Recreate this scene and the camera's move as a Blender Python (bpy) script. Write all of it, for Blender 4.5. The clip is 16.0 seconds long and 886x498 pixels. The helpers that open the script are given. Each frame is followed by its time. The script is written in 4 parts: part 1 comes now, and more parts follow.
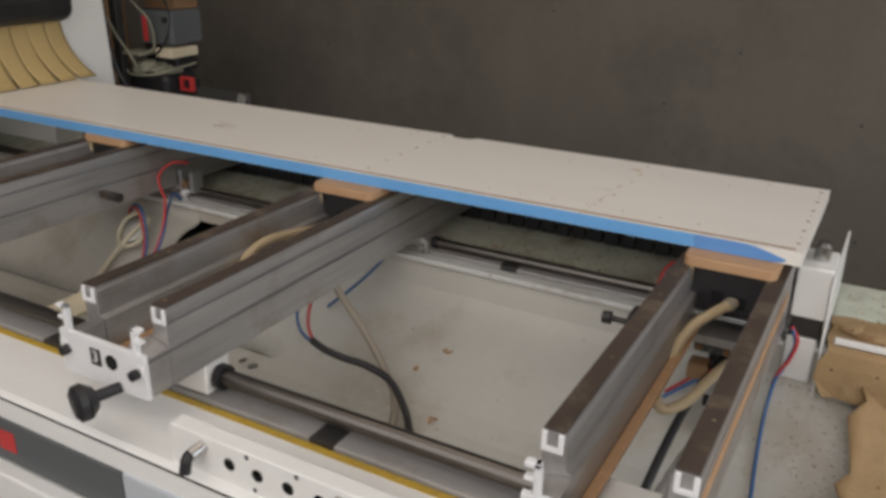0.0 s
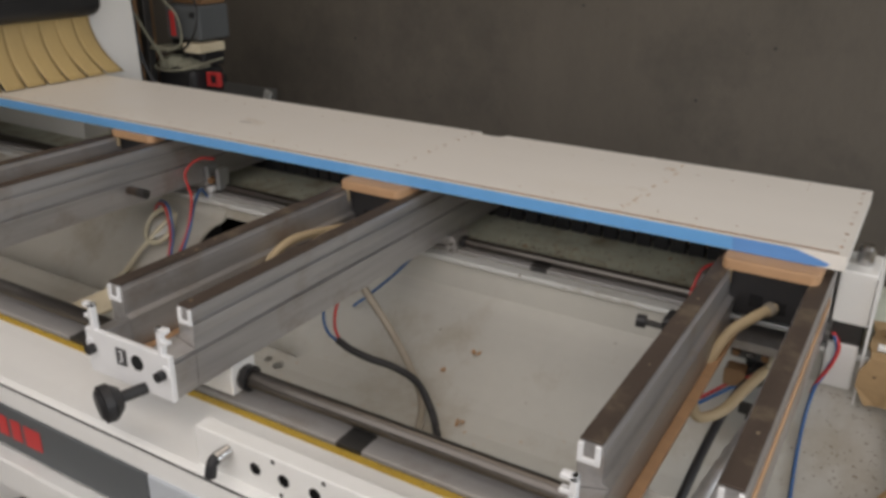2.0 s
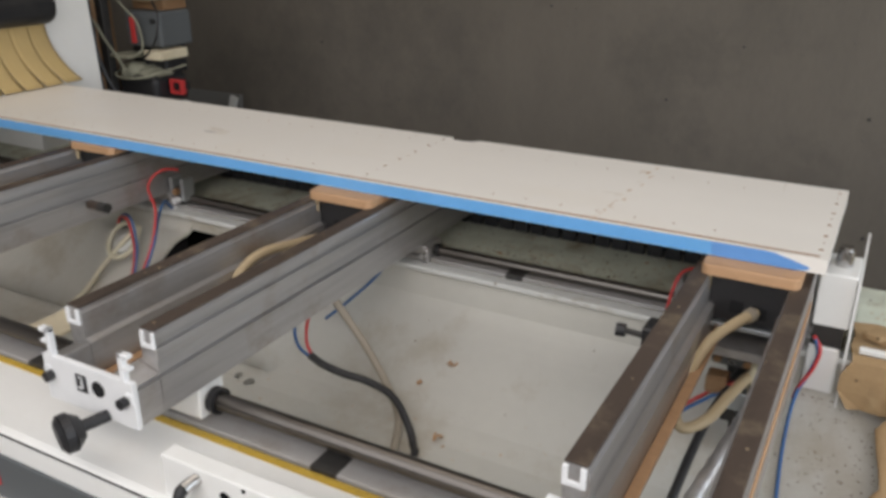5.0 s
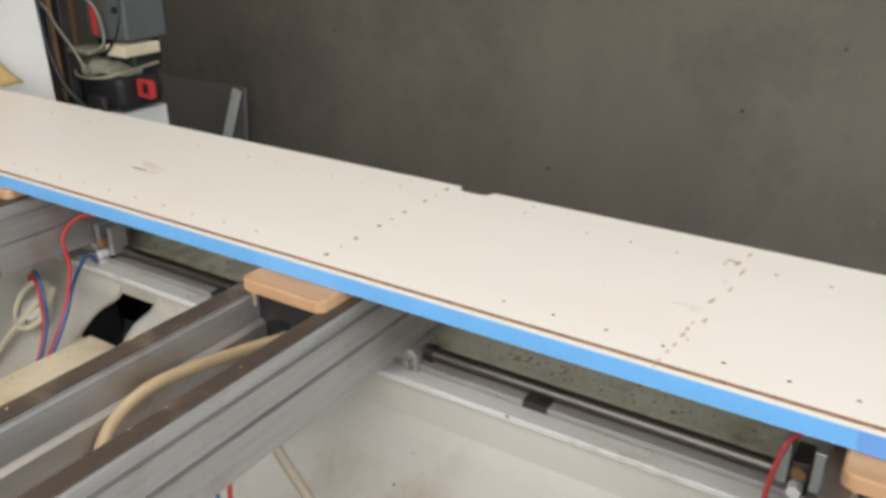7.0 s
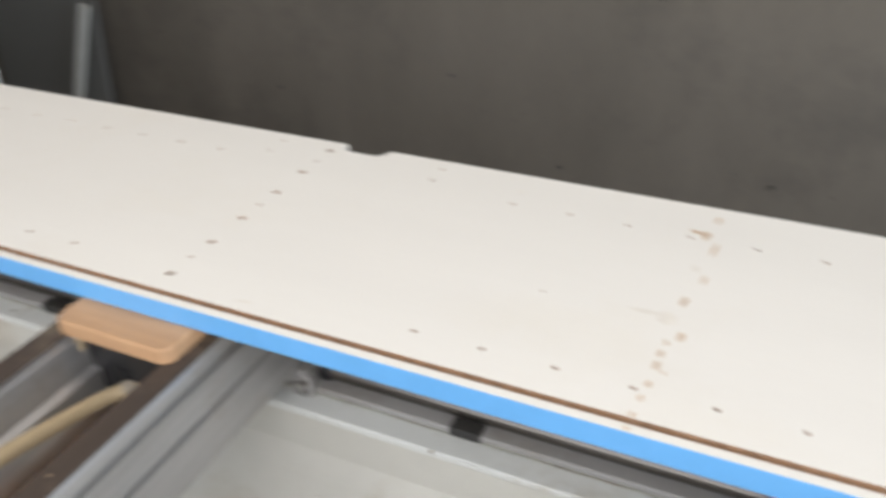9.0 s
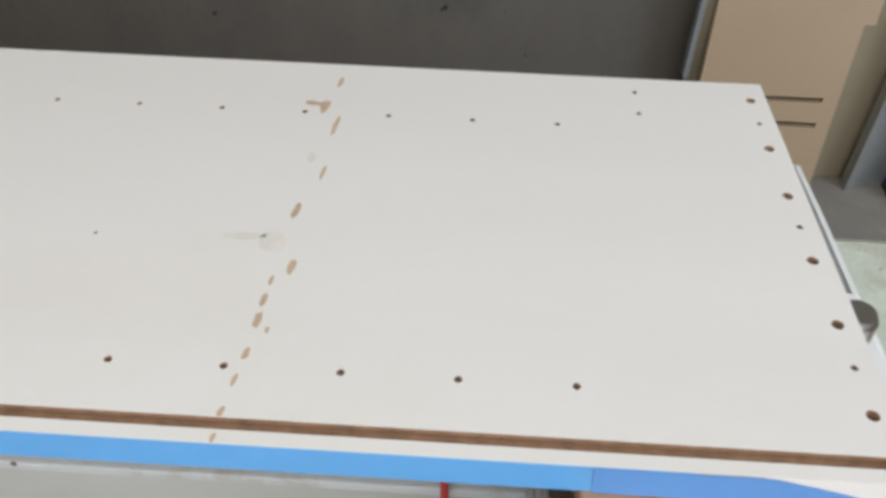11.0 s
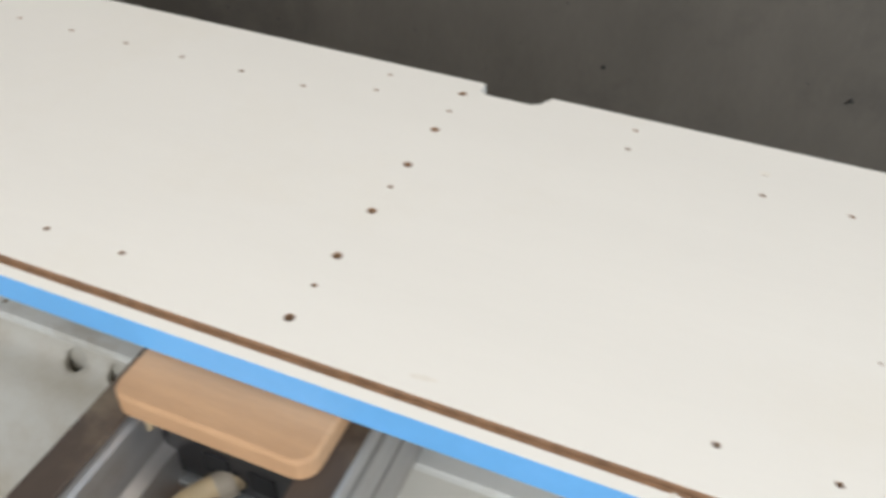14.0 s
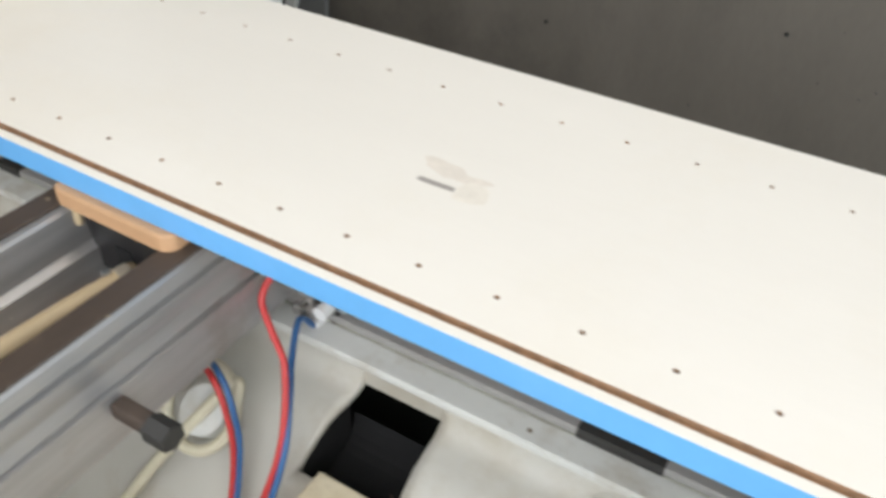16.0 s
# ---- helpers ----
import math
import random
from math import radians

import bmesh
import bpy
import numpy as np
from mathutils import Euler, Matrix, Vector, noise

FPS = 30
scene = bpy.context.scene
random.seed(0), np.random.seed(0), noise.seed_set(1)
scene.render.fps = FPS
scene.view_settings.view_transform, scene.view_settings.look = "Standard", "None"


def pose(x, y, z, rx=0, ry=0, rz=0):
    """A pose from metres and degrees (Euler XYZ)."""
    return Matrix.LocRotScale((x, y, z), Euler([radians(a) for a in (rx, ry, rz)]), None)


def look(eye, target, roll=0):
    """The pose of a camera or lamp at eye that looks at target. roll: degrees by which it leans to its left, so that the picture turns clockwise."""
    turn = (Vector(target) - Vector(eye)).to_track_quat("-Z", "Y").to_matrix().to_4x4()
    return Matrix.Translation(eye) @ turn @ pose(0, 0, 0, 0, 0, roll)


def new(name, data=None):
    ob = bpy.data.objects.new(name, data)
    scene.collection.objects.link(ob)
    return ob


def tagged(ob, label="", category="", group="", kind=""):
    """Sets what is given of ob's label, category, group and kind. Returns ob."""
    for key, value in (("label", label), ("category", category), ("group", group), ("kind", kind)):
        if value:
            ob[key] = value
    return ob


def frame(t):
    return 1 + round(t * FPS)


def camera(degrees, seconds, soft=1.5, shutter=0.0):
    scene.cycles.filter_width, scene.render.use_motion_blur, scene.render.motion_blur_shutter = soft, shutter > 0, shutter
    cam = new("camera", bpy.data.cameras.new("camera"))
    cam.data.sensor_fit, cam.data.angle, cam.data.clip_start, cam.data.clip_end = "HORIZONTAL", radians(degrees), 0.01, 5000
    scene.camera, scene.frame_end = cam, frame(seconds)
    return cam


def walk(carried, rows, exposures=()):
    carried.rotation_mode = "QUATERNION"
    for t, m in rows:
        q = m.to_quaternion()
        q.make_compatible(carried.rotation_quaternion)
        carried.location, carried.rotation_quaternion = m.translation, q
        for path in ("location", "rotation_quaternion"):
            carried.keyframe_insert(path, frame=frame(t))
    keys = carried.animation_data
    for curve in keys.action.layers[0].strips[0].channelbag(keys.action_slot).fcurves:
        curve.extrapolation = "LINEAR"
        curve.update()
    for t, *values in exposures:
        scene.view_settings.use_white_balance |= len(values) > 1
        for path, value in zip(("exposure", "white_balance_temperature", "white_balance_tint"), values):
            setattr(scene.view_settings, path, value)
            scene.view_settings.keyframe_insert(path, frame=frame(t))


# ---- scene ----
cam = camera(56.5, 16.0, soft=3.5, shutter=0.5)
PATH = [
    (0, (0.256, -1.317, 1.509), (-0.65, 0.305, 0.768), 0.7),
    (0.5, (0.239, -1.314, 1.508), (-0.687, 0.289, 0.753), 0.7),
    (1, (0.24, -1.307, 1.502), (-0.689, 0.283, 0.722), -0.6),
    (1.5, (0.227, -1.301, 1.509), (-0.765, 0.259, 0.746), 0.5),
    (2, (0.232, -1.297, 1.506), (-0.72, 0.293, 0.754), 0.5),
    (2.5, (0.233, -1.29, 1.506), (-0.713, 0.314, 0.775), 0.6),
    (3, (0.226, -1.286, 1.51), (-0.709, 0.319, 0.768), 0.9),
    (5.5, (0.198, -1.239, 1.504), (-0.693, 0.386, 0.752), -0.2),
    (6, (0.179, -1.089, 1.488), (-0.75, 0.511, 0.728), 0.1),
    (6.5, (0.134, -0.9, 1.5), (-0.827, 0.674, 0.726), 1.6),
    (7, (0.015, -0.768, 1.499), (-0.959, 0.779, 0.689), 0.1),
    (7.5, (-0.061, -0.637, 1.489), (-0.973, 0.867, 0.536), 0.0),
    (8, (-0.128, -0.529, 1.521), (-1.232, 0.869, 0.61), -0.4),
    (8.5, (-0.128, -0.514, 1.517), (-1.194, 0.868, 0.541), -1.7),
    (9, (-0.113, -0.505, 1.489), (-0.843, 1.029, 0.433), -1.9),
    (9.3, (-0.088, -0.486, 1.475), (-0.489, 1.138, 0.379), -0.1),
    (9.5, (-0.062, -0.454, 1.47), (-0.257, 1.183, 0.338), 0.8),
    (9.7, (-0.051, -0.423, 1.457), (-0.105, 1.202, 0.293), 1.6),
    (11.8, (-0.084, -0.243, 1.402), (-0.168, 1.162, -0.02), 1.7),
    (12, (-0.091, -0.242, 1.407), (-0.201, 1.166, -0.009), 1.8),
    (12.5, (-0.121, -0.252, 1.42), (-0.316, 1.198, 0.057), 2.3),
    (13, (-0.194, -0.275, 1.427), (-0.47, 1.187, 0.091), 2.9),
    (13.5, (-0.32, -0.295, 1.423), (-0.731, 1.152, 0.104), 1.4),
    (14, (-0.429, -0.311, 1.422), (-0.969, 1.103, 0.115), 1.9),
    (14.5, (-0.491, -0.317, 1.43), (-1.133, 1.085, 0.157), 3.5),
    (15, (-0.581, -0.33, 1.437), (-1.413, 1.001, 0.198), 2.1),
    (15.5, (-0.748, -0.371, 1.431), (-1.522, 0.977, 0.172), 2.1),
    (16, (-0.857, -0.389, 1.428), (-1.638, 0.972, 0.188), 2.0),
]
LIGHT = [(0, -1.05, 7400, 16), (3, -1.05, 7400, 16), (5.5, -0.62, 7000, 14), (6.5, -0.64, 7350, 14), (7, -0.14, 7150, 13), (8.5, -0.05, 7000, 12), (9.5, -0.28, 6600, 12), (12, -0.48, 6550, 11), (13, -0.36, 6650, 11), (14, -0.2, 6750, 10), (15, -0.05, 6750, 10), (15.5, 0.05, 6700, 9), (16, 0.17, 6700, 9)]
walk(cam, [(t, look(eye, target, roll)) for t, eye, target, roll in PATH], LIGHT)

# camera's light balance is in walk(); gantry line
XG = -1.96
H = 1.05

# ---- world and light ----
world = bpy.data.worlds.new("sky")
scene.world = world
world.use_nodes = True
wn = world.node_tree.nodes
sky = wn.new("ShaderNodeTexSky")
sky.sky_type, sky.sun_disc = "NISHITA", False
sky.sun_elevation, sky.sun_rotation = radians(40), radians(150)
wn["Background"].inputs["Strength"].default_value = 0.12
world.node_tree.links.new(sky.outputs["Color"], wn["Background"].inputs["Color"])


def area_lamp(name, eye, target, w, h, power, colour):
    data = bpy.data.lights.new(name, "AREA")
    data.shape, data.size, data.size_y, data.energy, data.color = "RECTANGLE", w, h, power, colour
    ob = new(name, data)
    ob.matrix_world = look(eye, target)
    return ob


area_lamp("gate_daylight", (0.0, -1.84, 2.1), (0.0, -0.45, 0.9), 3.7, 2.4, 76, (0.95, 0.98, 1.0))
area_lamp("window_daylight", (2.58, -0.5, 1.75), (0.0, -0.1, 1.2), 1.7, 1.5, 74, (0.74, 0.87, 1.0))
# added fill from above, not a known source; shapes the shade on the tray
area_lamp("overhead_fill", (-0.9, 0.2, 3.74), (-0.9, 0.2, 0), 2.6, 1.0, 25, (1.0, 0.94, 0.84))


# ---- materials ----
def material(name, colour, rough=0.6, metal=0.0, vary=0.25, scale=8.0, fine=90.0, bump=0.15, stain=None, stain_amount=0.0, stain_scale=3.0, stretch=(1, 1, 1), spec=0.5, flecks=None, fleck_scale=60.0, fleck_size=0.12, fleck_share=0.35):
    m = bpy.data.materials.new(name)
    m.use_nodes = True
    nt = m.node_tree
    n, l = nt.nodes, nt.links
    b = n["Principled BSDF"]
    co = n.new("ShaderNodeTexCoord")
    mp = n.new("ShaderNodeMapping")
    mp.inputs["Scale"].default_value = stretch
    l.new(co.outputs["Object"], mp.inputs["Vector"])
    big = n.new("ShaderNodeTexNoise")
    big.inputs["Scale"].default_value, big.inputs["Detail"].default_value, big.inputs["Roughness"].default_value = scale, 6, 0.6
    l.new(mp.outputs[0], big.inputs["Vector"])
    small = n.new("ShaderNodeTexNoise")
    small.inputs["Scale"].default_value, small.inputs["Detail"].default_value = fine, 3
    l.new(mp.outputs[0], small.inputs["Vector"])
    mix = n.new("ShaderNodeMix")
    mix.data_type = "RGBA"
    dark = tuple(c * (1 - vary) for c in colour)
    light = tuple(min(1, c * (1 + vary * 0.6)) for c in colour)
    mix.inputs[6].default_value, mix.inputs[7].default_value = (*dark, 1), (*light, 1)
    add = n.new("ShaderNodeMath")
    add.operation = "MULTIPLY_ADD"
    add.inputs[1].default_value = 0.35
    l.new(small.outputs["Fac"], add.inputs[0])
    ramp = n.new("ShaderNodeMapRange")
    ramp.inputs["From Min"].default_value, ramp.inputs["From Max"].default_value = 0.3, 0.7
    ramp.inputs["To Max"].default_value = 0.65
    l.new(big.outputs["Fac"], ramp.inputs["Value"])
    l.new(ramp.outputs[0], add.inputs[2])
    l.new(add.outputs[0], mix.inputs[0])
    out = mix.outputs[2]
    if stain:
        sn = n.new("ShaderNodeTexNoise")
        sn.inputs["Scale"].default_value, sn.inputs["Detail"].default_value, sn.inputs["Roughness"].default_value = stain_scale, 8, 0.68
        l.new(co.outputs["Object"], sn.inputs["Vector"])
        sr = n.new("ShaderNodeMapRange")
        sr.inputs["From Min"].default_value, sr.inputs["From Max"].default_value = 0.52, 0.72
        sr.inputs["To Max"].default_value = stain_amount
        l.new(sn.outputs["Fac"], sr.inputs["Value"])
        m2 = n.new("ShaderNodeMix")
        m2.data_type = "RGBA"
        m2.inputs[7].default_value = (*stain, 1)
        l.new(out, m2.inputs[6])
        l.new(sr.outputs[0], m2.inputs[0])
        out = m2.outputs[2]
    if flecks:
        # scattered crumbs: small spots round a share of the cell centres
        vo = n.new("ShaderNodeTexVoronoi")
        vo.inputs["Scale"].default_value = fleck_scale
        l.new(co.outputs["Object"], vo.inputs["Vector"])
        near = n.new("ShaderNodeMapRange")
        near.inputs["From Min"].default_value, near.inputs["From Max"].default_value = fleck_size, fleck_size * 0.6
        l.new(vo.outputs["Distance"], near.inputs["Value"])
        pick = n.new("ShaderNodeSeparateColor")
        l.new(vo.outputs["Color"], pick.inputs[0])
        few = n.new("ShaderNodeMath")
        few.operation = "LESS_THAN"
        few.inputs[1].default_value = fleck_share
        l.new(pick.outputs[0], few.inputs[0])
        both = n.new("ShaderNodeMath")
        both.operation = "MULTIPLY"
        l.new(near.outputs[0], both.inputs[0])
        l.new(few.outputs[0], both.inputs[1])
        m3 = n.new("ShaderNodeMix")
        m3.data_type = "RGBA"
        m3.inputs[7].default_value = (*flecks, 1)
        l.new(out, m3.inputs[6])
        l.new(both.outputs[0], m3.inputs[0])
        out = m3.outputs[2]
    l.new(out, b.inputs["Base Color"])
    rr = n.new("ShaderNodeMapRange")
    rr.inputs["To Min"].default_value, rr.inputs["To Max"].default_value = max(0.03, rough - 0.1), min(1, rough + 0.12)
    l.new(big.outputs["Fac"], rr.inputs["Value"])
    l.new(rr.outputs[0], b.inputs["Roughness"])
    b.inputs["Metallic"].default_value = metal
    b.inputs["Specular IOR Level"].default_value = spec
    if bump:
        bp = n.new("ShaderNodeBump")
        bp.inputs["Strength"].default_value, bp.inputs["Distance"].default_value = bump, 0.002
        l.new(small.outputs["Fac"], bp.inputs["Height"])
        l.new(bp.outputs[0], b.inputs["Normal"])
    return m


SAWDUST = (0.42, 0.34, 0.22)
m_melamine = material("white_melamine", (0.83, 0.80, 0.75), 0.42, 0, 0.035, 2.5, 60, 0.02, (0.74, 0.66, 0.52), 0.25, 2.2, (0.5, 3, 3), 0.35)
m_chipboard = material("raw_chipboard", (0.40, 0.24, 0.14), 0.85, 0, 0.5, 90, 300, 0.6)
# chipboard at about half brightness: hole depth shaded in colour; dark crumbs share it
m_hole = material("darkened_chipboard", (0.20, 0.13, 0.085), 0.9, 0, 0.4, 60, 260, 0.3)
m_tape_end = material("blue_tape_end", (0.115, 0.315, 0.69), 0.5, 0, 0.12, 14, 120, 0.12, (0.16, 0.40, 0.80), 0.4, 9)
m_tape = material("blue_tape", (0.135, 0.415, 0.79), 0.5, 0, 0.10, 14, 120, 0.1, (0.2, 0.48, 0.9), 0.4, 9)
m_alu = material("dull_aluminium", (0.50, 0.49, 0.485), 0.40, 0.75, 0.26, 7, 160, 0.10, (0.30, 0.22, 0.155), 0.75, 6, (9, 0.5, 9), 0.5, (0.62, 0.60, 0.56), 55, 0.10, 0.12)
m_cutalu = material("sawn_aluminium", (0.86, 0.87, 0.88), 0.4, 0.1, 0.06, 20, 200, 0.05)
m_strip = material("brown_sliding_strip", (0.070, 0.050, 0.039), 0.62, 0, 0.4, 9, 160, 0.25, (0.20, 0.155, 0.105), 0.75, 14, (3, 0.5, 3), 0.4, (0.36, 0.28, 0.18), 70, 0.16, 0.16)
m_steel = material("ground_steel", (0.52, 0.51, 0.50), 0.22, 1.0, 0.15, 5, 200, 0.03, (0.22, 0.18, 0.15), 0.35, 6)
m_shaft = material("oiled_steel_shaft", (0.17, 0.155, 0.142), 0.3, 1.0, 0.2, 5, 200, 0.02, (0.12, 0.10, 0.085), 0.4, 6)
m_blacksteel = material("dark_steel", (0.06, 0.058, 0.056), 0.5, 0.5, 0.3, 12, 120, 0.1, (0.16, 0.14, 0.11), 0.4, 8)
m_enamel = material("white_enamel_sheet", (0.53, 0.52, 0.475), 0.48, 0, 0.12, 2.2, 45, 0.08, (0.34, 0.285, 0.20), 0.85, 3.4, (1, 1, 1), 0.5, (0.20, 0.15, 0.10), 26, 0.075, 0.22)
m_casting = material("white_painted_casting", (0.84, 0.84, 0.82), 0.4, 0, 0.05, 5, 90, 0.06, (0.62, 0.60, 0.55), 0.3, 5)
m_ledge = material("dusty_white_ledge", (0.60, 0.63, 0.53), 0.8, 0, 0.25, 14, 110, 0.6, (0.30, 0.235, 0.145), 0.95, 10, (1, 1, 1), 0.4, (0.16, 0.12, 0.07), 55, 0.2, 0.25)
# whiter than the tray enamel: the light on the flange is put into its colour
m_lip = material("flange_white_lifted", (0.65, 0.66, 0.64), 0.45, 0, 0.1, 6, 90, 0.15, (0.36, 0.31, 0.23), 0.7, 11, (1, 1, 1), 0.5, (0.17, 0.12, 0.08), 40, 0.13, 0.2)
m_railbed = material("grey_rail_bed", (0.37, 0.36, 0.35), 0.5, 0.2, 0.12, 6, 120, 0.08, (0.24, 0.20, 0.16), 0.6, 9)
m_scrap = material("torn_fibreboard", (0.37, 0.245, 0.13), 0.9, 0, 0.25, 14, 130, 0.4, (0.50, 0.38, 0.22), 0.6, 9, (1, 1, 1), 0.3, (0.12, 0.08, 0.045), 60, 0.18, 0.2)
m_crumb = material("pale_sawdust", (0.50, 0.43, 0.29), 0.95, 0, 0.3, 40, 200, 0.3)
m_duct = material("dusty_duct_cover", (0.66, 0.585, 0.43), 0.8, 0, 0.18, 9, 130, 0.35, (0.46, 0.36, 0.21), 0.75, 8, (1, 1, 1), 0.4, (0.33, 0.24, 0.13), 70, 0.2, 0.22)
m_black = material("black_plastic", (0.018, 0.018, 0.02), 0.45, 0, 0.3, 6, 140, 0.08, (0.05, 0.048, 0.045), 0.5, 7)
m_hood = material("black_moulded_hood", (0.016, 0.017, 0.019), 0.42, 0, 0.35, 2.5, 120, 0.1, (0.055, 0.05, 0.045), 0.55, 4)
m_curtain = material("tan_curtain_strip", (0.50, 0.36, 0.16), 0.7, 0, 0.14, 5, 130, 0.12, (0.38, 0.28, 0.14), 0.4, 5, (1, 1, 0.4))
m_pad = material("wooden_pod_plate", (0.51, 0.305, 0.17), 0.6, 0, 0.22, 10, 150, 0.18, (0.41, 0.23, 0.12), 0.55, 6, (0.8, 7, 3), 0.4, (0.30, 0.16, 0.085), 30, 0.10, 0.15)
m_hose = material("beige_hose", (0.48, 0.375, 0.235), 0.55, 0, 0.12, 12, 120, 0.1)
m_conduit = material("dirty_beige_conduit", (0.34, 0.295, 0.235), 0.6, 0, 0.15, 12, 120, 0.1)
m_red = material("red_tube", (0.55, 0.045, 0.045), 0.4, 0, 0.12, 20, 150, 0.05)
m_blue = material("blue_tube", (0.035, 0.12, 0.30), 0.4, 0, 0.12, 20, 150, 0.05)
m_clear = material("yellowed_clear_hose", (0.62, 0.58, 0.44), 0.35, 0, 0.15, 10, 100, 0.05)
m_yellow = material("yellow_scale", (0.55, 0.36, 0.05), 0.55, 0, 0.15, 20, 150, 0.05, (0.3, 0.2, 0.06), 0.5, 12)
m_concrete = material("rendered_wall", (0.158, 0.139, 0.116), 0.9, 0, 0.24, 1.7, 38, 0.45, (0.092, 0.082, 0.072), 0.75, 2.1, (2.2, 2.2, 0.8), 0.5, (0.055, 0.048, 0.042), 14, 0.04, 0.18)
m_floor = material("concrete_floor", (0.27, 0.25, 0.22), 0.85, 0, 0.2, 2, 40, 0.3, (0.45, 0.38, 0.26), 0.5, 3)
m_plaster = material("painted_wall", (0.55, 0.53, 0.49), 0.9, 0, 0.1, 2, 50, 0.2)
m_mdf = material("raw_mdf", (0.50, 0.36, 0.23), 0.8, 0, 0.08, 3, 160, 0.1, (0.42, 0.29, 0.18), 0.3, 3)
m_ply = material("old_fibreboard", (0.33, 0.27, 0.18), 0.85, 0, 0.12, 2, 90, 0.15)
m_galv = material("galvanised_steel", (0.55, 0.58, 0.60), 0.38, 0.8, 0.15, 9, 100, 0.05)
m_wood = material("rough_pine", (0.42, 0.33, 0.22), 0.75, 0, 0.2, 4, 90, 0.2, None, 0, 3, (8, 8, 0.6))
m_copper = material("rust_brown_column", (0.27, 0.15, 0.075), 0.7, 0.1, 0.25, 6, 80, 0.2, SAWDUST, 0.4, 6)
m_dust = material("sawdust_coat", (0.27, 0.265, 0.20), 0.95, 0, 0.3, 14, 110, 0.6)
m_redplastic = material("red_plastic", (0.62, 0.05, 0.05), 0.45, 0, 0.12, 12, 120, 0.08)
m_greyband = material("dark_grey_band", (0.10, 0.11, 0.115), 0.5, 0, 0.1, 5, 90, 0.04)
m_greypanel = material("light_grey_panel", (0.50, 0.54, 0.58), 0.5, 0, 0.06, 5, 90, 0.04)
m_glue = material("brown_glue_stain", (0.62, 0.46, 0.31), 0.7, 0, 0.35, 60, 220, 0.1)
m_glue_pale = material("pale_glue_stain", (0.80, 0.755, 0.685), 0.6, 0, 0.12, 50, 200, 0.05)
m_label = material("torn_paper_label", (0.765, 0.71, 0.645), 0.8, 0, 0.18, 40, 200, 0.1)
m_print = material("faded_print", (0.38, 0.35, 0.33), 0.8, 0, 0.3, 60, 300, 0.0)
m_ink = material("black_ink", (0.02, 0.02, 0.02), 0.6, 0, 0.2, 30, 200, 0.0)
# near-black colour that stands for shade inside holes and recesses
m_void = material("painted_cavity_shade", (0.006, 0.006, 0.007), 0.9, 0, 0.3, 8, 60, 0.0)
m_greyboard = material("grey_coated_board", (0.17, 0.17, 0.165), 0.7, 0, 0.1, 3, 80, 0.05)


# ---- building tools ----
def part(name, bm, mat, parent=None, label="", smooth=False):
    me = bpy.data.meshes.new(name)
    bmesh.ops.recalc_face_normals(bm, faces=bm.faces)
    if smooth:
        for f in bm.faces:
            f.smooth = True
    bm.to_mesh(me)
    bm.free()
    me.materials.append(mat)
    ob = new(name, me)
    if parent:
        ob.parent = parent
    if label:
        ob["label"] = label
    return ob


def thing(name, label, category, group="", kind=""):
    return tagged(new(name), label, category, group, kind)


def boxes(*dims, bevel=0.0, seg=2):
    bm = bmesh.new()
    for x0, x1, y0, y1, z0, z1 in dims:
        m = Matrix.LocRotScale(((x0 + x1) / 2, (y0 + y1) / 2, (z0 + z1) / 2), None, (x1 - x0, y1 - y0, z1 - z0))
        bmesh.ops.create_cube(bm, size=1, matrix=m)
    if bevel:
        bmesh.ops.bevel(bm, geom=bm.edges[:], offset=bevel, segments=seg, affect="EDGES", profile=0.5)
    return bm


def rod(p, q, r, seg=20, bm=None, r2=None):
    bm = bm or bmesh.new()
    p, q = Vector(p), Vector(q)
    turn = (q - p).to_track_quat("Z", "Y").to_matrix().to_4x4()
    bmesh.ops.create_cone(bm, cap_ends=True, segments=seg, radius1=r, radius2=r if r2 is None else r2, depth=(q - p).length, matrix=Matrix.Translation((p + q) / 2) @ turn)
    return bm


def smooth_path(points, steps=8):
    pts = [Vector(p) for p in points]
    pts = [2 * pts[0] - pts[1]] + pts + [2 * pts[-1] - pts[-2]]
    out = []
    for i in range(1, len(pts) - 2):
        a, b, c, d = pts[i - 1:i + 3]
        for k in range(steps):
            t = k / steps
            out.append(0.5 * ((2 * b) + (c - a) * t + (2 * a - 5 * b + 4 * c - d) * t * t + (3 * b - a - 3 * c + d) * t ** 3))
    return out + [pts[-2]]


def tube(points, r, seg=10, steps=8, wobble=0.0):
    bm = bmesh.new()
    path = smooth_path(points, steps)
    rings = []
    side = None
    for i, p in enumerate(path):
        d = (path[min(i + 1, len(path) - 1)] - path[max(i - 1, 0)]).normalized()
        if side is None:
            side = d.orthogonal()
        side = (side - d * side.dot(d)).normalized()
        up = d.cross(side)
        rr = r * (1 + wobble * math.sin(i * 2.6))
        rings.append([bm.verts.new(p + rr * (math.cos(a) * side + math.sin(a) * up)) for a in [2 * math.pi * k / seg for k in range(seg)]])
    for a, b in zip(rings, rings[1:]):
        for k in range(seg):
            bm.faces.new((a[k], a[(k + 1) % seg], b[(k + 1) % seg], b[k]))
    bm.faces.new(rings[0])
    bm.faces.new(rings[-1])
    return bm


